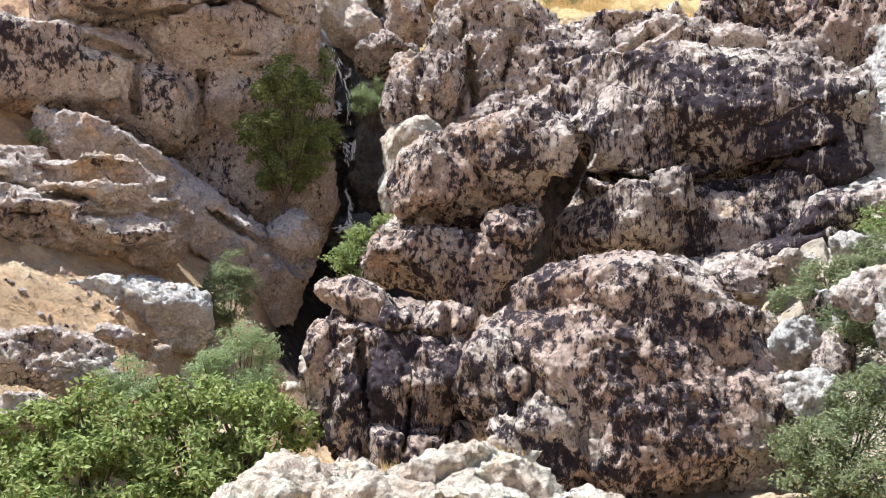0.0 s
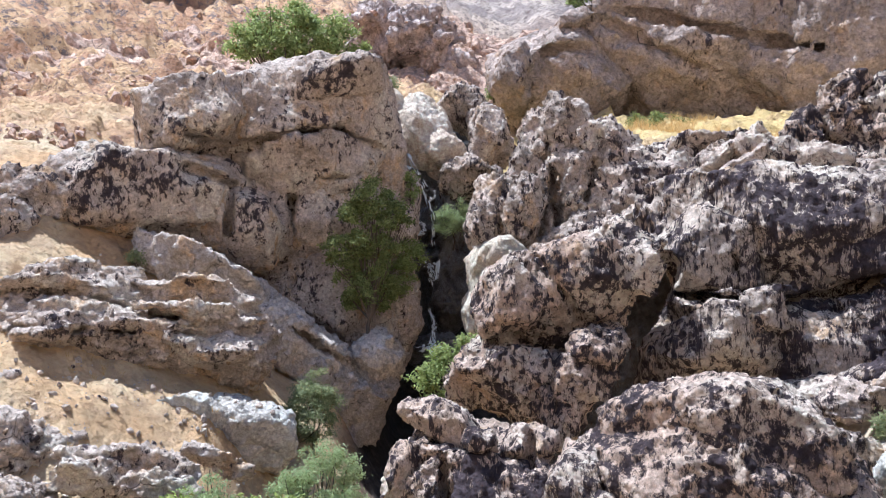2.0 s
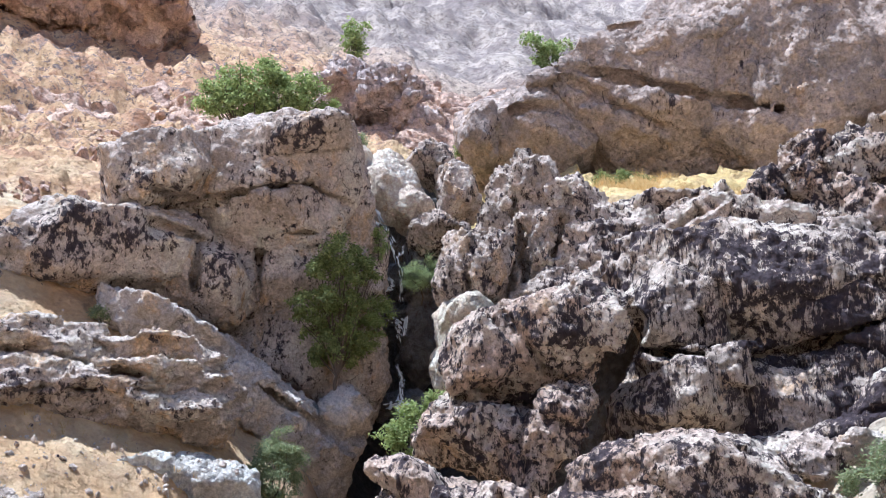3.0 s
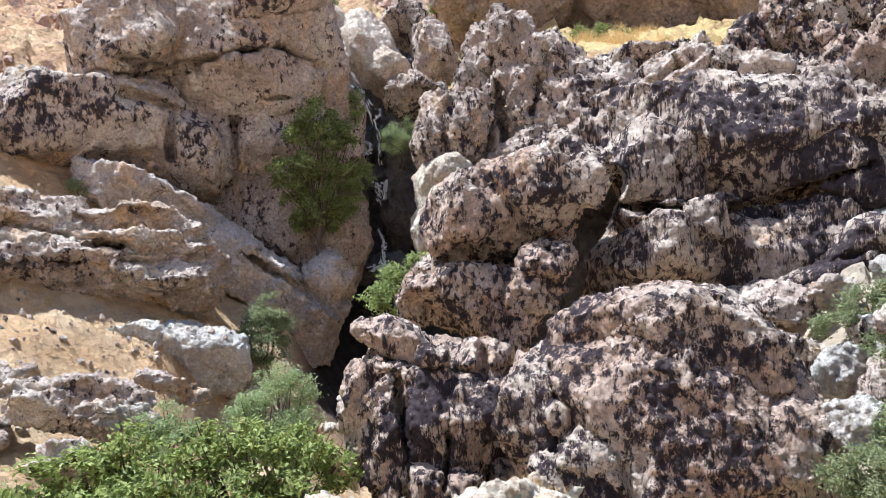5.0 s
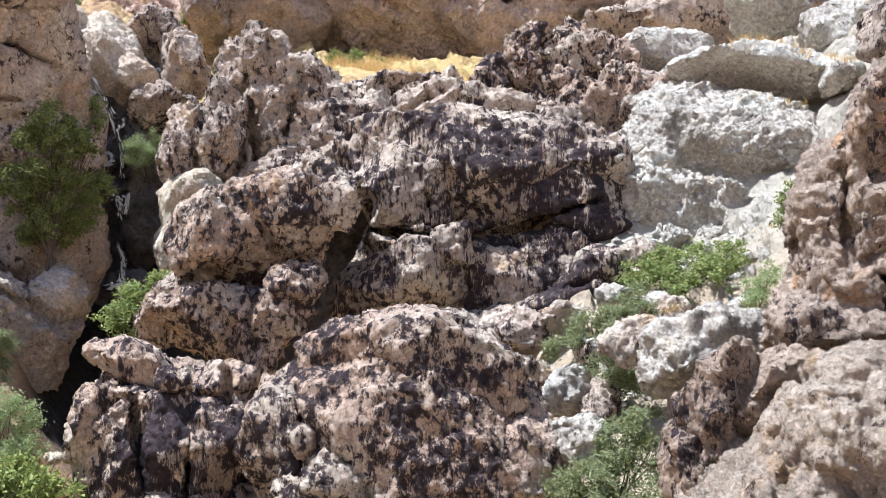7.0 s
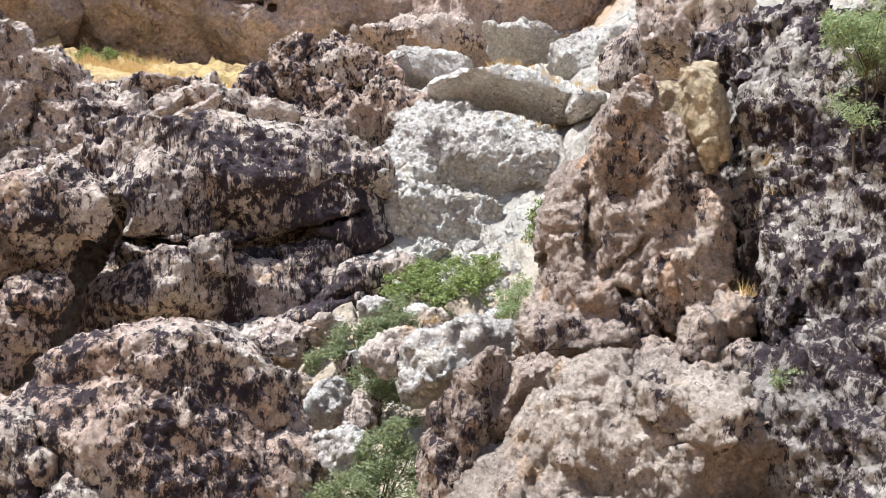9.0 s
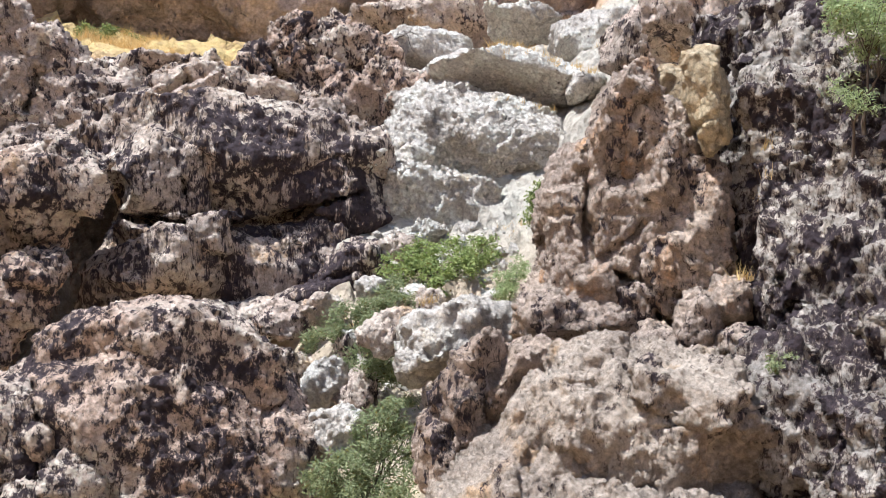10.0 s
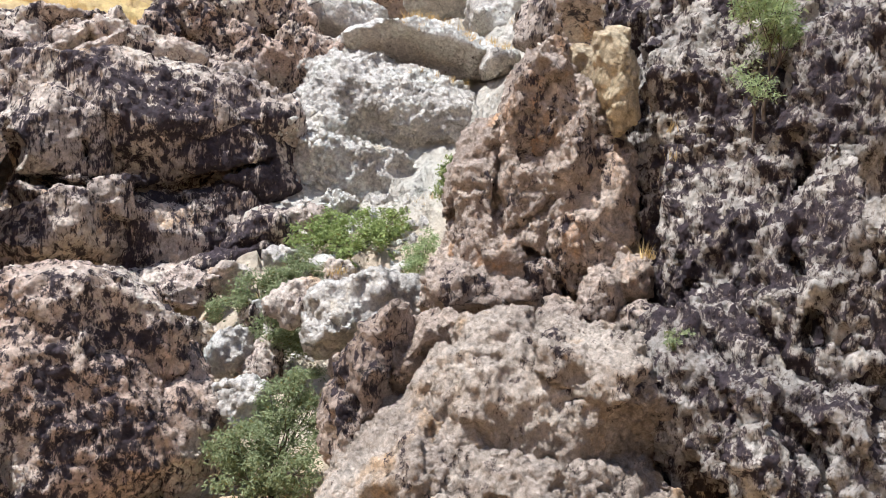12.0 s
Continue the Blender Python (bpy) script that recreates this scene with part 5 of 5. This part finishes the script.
bpy.context.view_layer.update()
GRAPH = bpy.context.evaluated_depsgraph_get()
WATER = plain("white_water", (0.85, 0.87, 0.88), 0.25, (0.6, 0.63, 0.66), 9.0)
stream("waterfall", "thin white waterfall down a dark wet gully", [
    [(-4.95, 38.65, 8.54, 0.10), (-4.59, 38.82, 7.79, 0.16), (-4.28, 38.97, 7.08, 0.20), (-3.99, 39.11, 6.25, 0.18), (-3.78, 39.12, 5.40, 0.14), (-3.78, 39.20, 4.44, 0.10)],
    [(-4.43, 39.32, 5.68, 0.14), (-4.14, 39.21, 5.13, 0.16), (-4.58, 39.17, 4.95, 0.10)],
    [(-4.19, 39.20, 3.77, 0.26), (-3.95, 39.04, 3.52, 0.20), (-3.91, 39.06, 3.10, 0.12), (-3.84, 39.08, 2.69, 0.08)],
    [(-3.59, 39.25, 3.90, 0.12), (-3.68, 39.09, 2.98, 0.10)],
    [(-4.00, 38.88, 1.78, 0.12), (-3.76, 38.70, 1.29, 0.12), (-3.71, 38.50, 0.81, 0.10)],
    [(-4.15, 37.12, 0.08, 0.20), (-3.64, 37.18, 0.19, 0.30), (-3.15, 37.32, 0.08, 0.18)],
    [(-3.72, 37.69, 0.83, 0.14), (-3.60, 37.18, 0.15, 0.24), (-3.59, 36.96, -0.26, 0.16)]], WATER)

grass("dry_grass", "straw-coloured dry grass on the cream ledge", [(-0.82, 14.88, -2.3, 0.69), (0.22, 15.52, -2.0, 0.91), (0.98, 14.9, -2.3, 0.69), (-0.39, 15.81, -2.0, 0.62)], 60, 0.16)
grass("dry_grass", "golden grass on the terrace under the back cliff", [(-4.18, 47.02, 13.53, 2.11), (-5.7, 45.94, 13.04, 1.18), (-2.65, 49.04, 14.19, 1.57), (5.45, 45.61, 10.16, 1.45), (7.11, 45.42, 10.01, 1.45), (8.30, 44.24, 9.75, 1.42), (9.41, 43.05, 9.43, 1.11), (11.41, 41.57, 9.18, 1.08), (12.23, 40.85, 8.97, 0.91), (8.54, 47.13, 10.63, 1.51)], 16, 0.42)
grass("dry_grass", "dry grass along the top of the grey slab", [(17.6, 27.7, 9.2, 0.9), (18.9, 27.0, 9.1, 0.9), (20.0, 26.2, 8.8, 0.8)], 16, 0.25)
grass("dry_grass", "tufts of straw on the orange slope", [(-10.54, 25.35, -1.71, 1.03), (-11.99, 24.8, -0.69, 1.03), (-8.69, 24.9, -2.27, 1), (-10.35, 20.81, -2.79, 0.74), (-9.37, 21.17, -3.25, 0.59)], 5, 0.16)
grass("dry_grass", "orange dry grass on the shrubby slope", [(9.74, 21.51, -1.47, 0.89), (15.52, 23.14, 1.71, 0.78), (11.33, 20.86, -0.47, 0.59)], 20, 0.22)
grass("dry_grass", "yellow grass in the crevice beside the cliff", [(11.42, 10.25, 2.6, 0.22), (11.55, 10.2, 2.0, 0.16)], 90, 0.25)

rubble("rubble", "loose angular stones on the earth slope", [(-13.34, 24.17, 0.31, 2.93), (-10.37, 23.07, -2.63, 2.4), (-8.73, 25.98, -2.1, 1.9), (-11.65, 20.07, -2.94, 1.77)], 800, (0.02, 0.18), CLIFF)
rubble("rubble", "loose grey stones on the pale slope", [(15.41, 30.01, 4.07, 2.51), (18.15, 30.67, 5.4, 2.66), (13.3, 23.27, 0.29, 1.83), (9.6, 20.5, -1.26, 1.42), (13.73, 26.48, 1.94, 1.85)], 1300, (0.03, 0.3), PALE)
rubble("rubble", "broken red stones over the upper hillside", [(-26.76, 53.34, 17.1, 7.63), (-19.18, 50.61, 14.6, 5.17), (-10.04, 66, 21.57, 6.46), (-21.23, 39.91, 7.9, 3.11), (-19.23, 72.19, 29.3, 9.85)], 900, (0.08, 0.45), REDROCK)

plant("walnut_tree", "full green walnut tree in the valley", "tree", [(-8.83, 13.89, -3.23, 0.65), (-8.44, 14.85, -2.86, 0.58), (-7.90, 15.71, -2.89, 0.57), (-8.05, 13.61, -3.63, 0.84), (-7.38, 14.66, -3.41, 0.86), (-8.66, 13.13, -3.89, 0.84), (-7.44, 13.77, -4.12, 0.84)], LEAF, 0.135, dense=1.25, thick=0.13, group="valley trees")
plant("walnut_tree", "green walnut tree beside the rock outcrop", "tree", [(-5.52, 18.34, -2.85, 0.62), (-4.65, 18.80, -2.85, 0.65), (-3.76, 19.37, -3.05, 0.63), (-3.03, 19.60, -3.51, 0.54), (-4.89, 17.89, -3.62, 0.80), (-3.82, 18.52, -3.85, 0.76), (-4.85, 16.97, -4.52, 0.82), (-4.13, 17.79, -4.26, 0.65)], LEAF, 0.135, dense=1.25, thick=0.12, group="valley trees")
plant("walnut_tree", "leafy green walnut tree among its neighbours", "tree", [(-7.29, 16.60, -2.79, 0.56), (-6.70, 17.34, -2.58, 0.53), (-6.82, 16.05, -3.46, 0.80), (-6.14, 16.95, -3.21, 0.72), (-6.52, 15.36, -4.21, 0.89), (-5.71, 16.41, -4.05, 0.82)], LEAF, 0.135, dense=1.25, thick=0.12, group="valley trees")
plant("willow_tree", "pale green willow at the foot of the gully", "tree", [(-4.64, 21.50, -1.89, 0.50), (-4.13, 21.77, -2.16, 0.42), (-5.08, 21.12, -2.29, 0.47), (-4.65, 20.95, -2.63, 0.55), (-3.99, 21.26, -2.79, 0.44), (-5.31, 20.58, -2.59, 0.41)], WILLOW, 0.09, dense=1.1, slim=0.16, thick=0.07)
plant("willow_tree", "pale dusty willow at the edge of the valley", "tree", [(-6.42, 18.84, -2.17, 0.35), (-6.71, 18.50, -2.29, 0.30), (-5.90, 18.74, -2.47, 0.33), (-6.50, 18.29, -2.59, 0.42)], WILLOW, 0.09, slim=0.16, thick=0.07)
plant("juniper_tree", "dark juniper clinging to the cliff by the fall", "tree", [(-5.61, 33.94, 5.93, 0.73), (-4.76, 34.43, 5.53, 0.43), (-6.34, 33.77, 5.37, 0.47), (-5.42, 33.87, 5.07, 0.51), (-6.90, 33.69, 3.96, 0.51), (-5.96, 33.75, 4.25, 0.56), (-5.08, 34.10, 4.14, 0.47), (-5.73, 34.04, 3.42, 0.64), (-6.66, 33.88, 3.23, 0.43), (-4.62, 34.81, 5.03, 0.35), (-6.02, 34.23, 2.48, 0.69), (-5.14, 34.78, 2.57, 0.52), (-6.46, 34.26, 2.08, 0.43), (-5.47, 34.64, 1.94, 0.44)], OLIVE, 0.12, dense=1.7, thick=0.07)
plant("shrub", "lush green shrub in the spray of the fall", "shrub", [(-4.39, 36.12, 4.14, 0.59), (-4.71, 35.73, 3.24, 0.63), (-4.83, 35.63, 2.64, 0.49)], BRIGHT, 0.1, thick=0.03)
plant("shrub", "strip of green moss plants beside the fall", "shrub", [(-4.41, 36.09, 6.47, 0.32), (-4.33, 36.02, 7.02, 0.27), (-4.52, 36.13, 5.99, 0.23)], BRIGHT, 0.08, thick=0.02)
plant("shrub", "pale feathery bush beside the fall", "shrub", [(-2.94, 39.14, 5.90, 0.73), (-3.35, 39.16, 5.39, 0.54), (-2.56, 39.23, 5.36, 0.54)], WILLOW, 0.1, slim=0.14, thick=0.03)
plant("shrub", "bright green shrub behind the rock outcrop", "shrub", [(-2.30, 27.14, 0.02, 0.58), (-2.79, 26.87, -0.37, 0.44), (-1.51, 27.03, 0.64, 0.37), (-1.85, 26.77, -0.14, 0.60), (-2.37, 26.68, -0.70, 0.50)], BRIGHT, 0.11, thick=0.04)
plant("shrub", "grey-green bush below the tilted slab", "shrub", [(-6.60, 28.83, -0.74, 0.63), (-6.82, 28.51, -1.32, 0.62), (-6.23, 28.66, -1.27, 0.59), (-6.53, 28.31, -1.88, 0.69)], SAGE, 0.1, slim=0.2, thick=0.04)
for clumps in ([(-10.7, 27.94, -1.17, 0.3), (-10.7, 27.91, -1.51, 0.26)], [(-9.31, 29.12, -0.63, 0.27), (-9.31, 29.09, -0.98, 0.27)], [(-13.4, 30.8, 3.45, 0.36)], [(-7.49, 28.97, -2.16, 0.45)]):
    plant("shrub", "small grey-green bush on the ledge", "shrub", clumps, SAGE, 0.09, slim=0.2, thick=0.02, group="ledge bushes")
plant("tree_thicket", "green thicket of trees on top of the cliff", "tree", [(-12.29, 39.03, 13.68, 0.85), (-11.44, 39.60, 14.43, 0.91), (-10.21, 39.89, 14.57, 1.02), (-8.85, 40.29, 14.37, 0.96), (-7.85, 40.67, 13.81, 0.70), (-11.68, 38.80, 13.26, 0.68), (-10.49, 39.08, 13.47, 0.78), (-9.27, 39.40, 13.43, 0.73)], BRIGHT, 0.18, dense=1.4, thick=0.1)
plant("shrub", "pale bush at the cliff edge", "shrub", [(-9.64, 39.87, 13.39, 0.37), (-9.93, 39.8, 13.37, 0.26)], WILLOW, 0.1, thick=0.03)
plant("shrub", "grey bush at the head of the chute", "shrub", [(-6.55, 42.81, 12.61, 0.61), (-6.21, 42.56, 11.71, 0.49), (-6.94, 42.58, 13.25, 0.39)], SAGE, 0.11, thick=0.03)
plant("shrub", "dark bush at the edge of the terrace", "shrub", [(-1.63, 52.17, 14.24, 0.47)], OLIVE, 0.12, thick=0.03)
plant("shrub", "dark bushes at the foot of the back cliff", "shrub", [(6.13, 47.84, 11.49, 0.55), (7.00, 47.74, 11.41, 0.61), (8.14, 47.58, 11.32, 0.43)], OLIVE, 0.14, thick=0.03)
plant("tree_thicket", "far green trees in the upper valley", "tree", [(-17.89, 115.15, 45.98, 1.54), (-18.15, 114.68, 44.26, 1.07), (-17.67, 115.17, 43.12, 1.22), (-18.57, 115.33, 42.26, 1.07)], BRIGHT, 0.5, thick=0.08, group="far trees")
plant("tree_thicket", "far green trees in the upper valley", "tree", [(6.79, 154.35, 58.73, 1.62), (9.26, 154.74, 57.31, 1.83), (12.21, 154.9, 56.33, 2.03), (15.13, 154.84, 55.77, 1.42), (9.31, 155.54, 55.03, 2.03), (13.72, 155.57, 54, 2.03)], BRIGHT, 0.6, thick=0.12, group="far trees")
plant("shrub", "spreading bright green shrub on the pale slope", "shrub", [(12.59, 22.33, 1.04, 0.70), (13.71, 22.38, 1.40, 0.52), (11.98, 22.87, 0.92, 0.48), (11.42, 23.14, 0.86, 0.54), (12.86, 21.82, 0.68, 0.53), (12.04, 21.92, 0.50, 0.47), (12.28, 23.85, 1.38, 0.37)], BRIGHT, 0.1, dense=0.9, thick=0.04)
plant("shrub", "grey-green shrubs in a band across the slope", "shrub", [(9.25, 21.39, -0.52, 0.64), (9.92, 21.56, -0.32, 0.53), (8.52, 21.21, -0.91, 0.51), (10.68, 21.67, -0.10, 0.42), (10.71, 22.12, 0.32, 0.40)], SAGE, 0.09, slim=0.2, thick=0.03)
plant("shrub", "grey-green shrub beside the small rock", "shrub", [(9.00, 19.21, -1.29, 0.61), (8.79, 19.55, -1.13, 0.43), (9.27, 18.86, -1.31, 0.40)], SAGE, 0.08, slim=0.2, thick=0.03)
plant("shrub", "dark shrub behind the pillar", "shrub", [(13.63, 19.56, 2.74, 0.27), (13.70, 19.53, 2.45, 0.27), (13.57, 19.62, 2.22, 0.27), (13.70, 19.49, 3.03, 0.21)], OLIVE, 0.1, thick=0.03)
plant("shrub", "pale dusty shrub on the slope", "shrub", [(13.28, 20.28, 0.70, 0.39), (13.05, 20.17, 0.40, 0.33), (13.57, 20.34, 0.93, 0.30)], WILLOW, 0.09, slim=0.16, thick=0.02)
plant("shrub", "tall feathery green shrub beside the boulder", "shrub", [(7.38, 15.35, -2.04, 0.56), (7.72, 15.50, -1.67, 0.44), (6.72, 15.06, -2.55, 0.51), (7.18, 14.86, -2.55, 0.59), (6.10, 15.08, -2.60, 0.38), (6.71, 14.72, -2.97, 0.63), (7.75, 15.15, -2.14, 0.39), (6.34, 14.82, -3.16, 0.48), (7.16, 14.28, -3.01, 0.41)], SAGE, 0.085, dense=0.9, slim=0.18, thick=0.04)
plant("shrub", "yellow-green bush at the top of the dark cliff", "shrub", [(12.03, 8.67, 4.89, 0.41), (12.08, 8.53, 4.58, 0.32), (11.99, 8.76, 5.19, 0.43)], WILLOW, 0.08, slim=0.16, thick=0.03)
plant("shrub", "dry grey bush on the dark cliff", "shrub", [(11.68, 8.74, 3.91, 0.27), (11.76, 8.54, 3.69, 0.22)], WILLOW, 0.08, dense=0.6, slim=0.12, thick=0.02)
plant("shrub", "small green plant in the crevice", "shrub", [(9.88, 8.24, 0.10, 0.16)], SAGE, 0.06, thick=0.01)
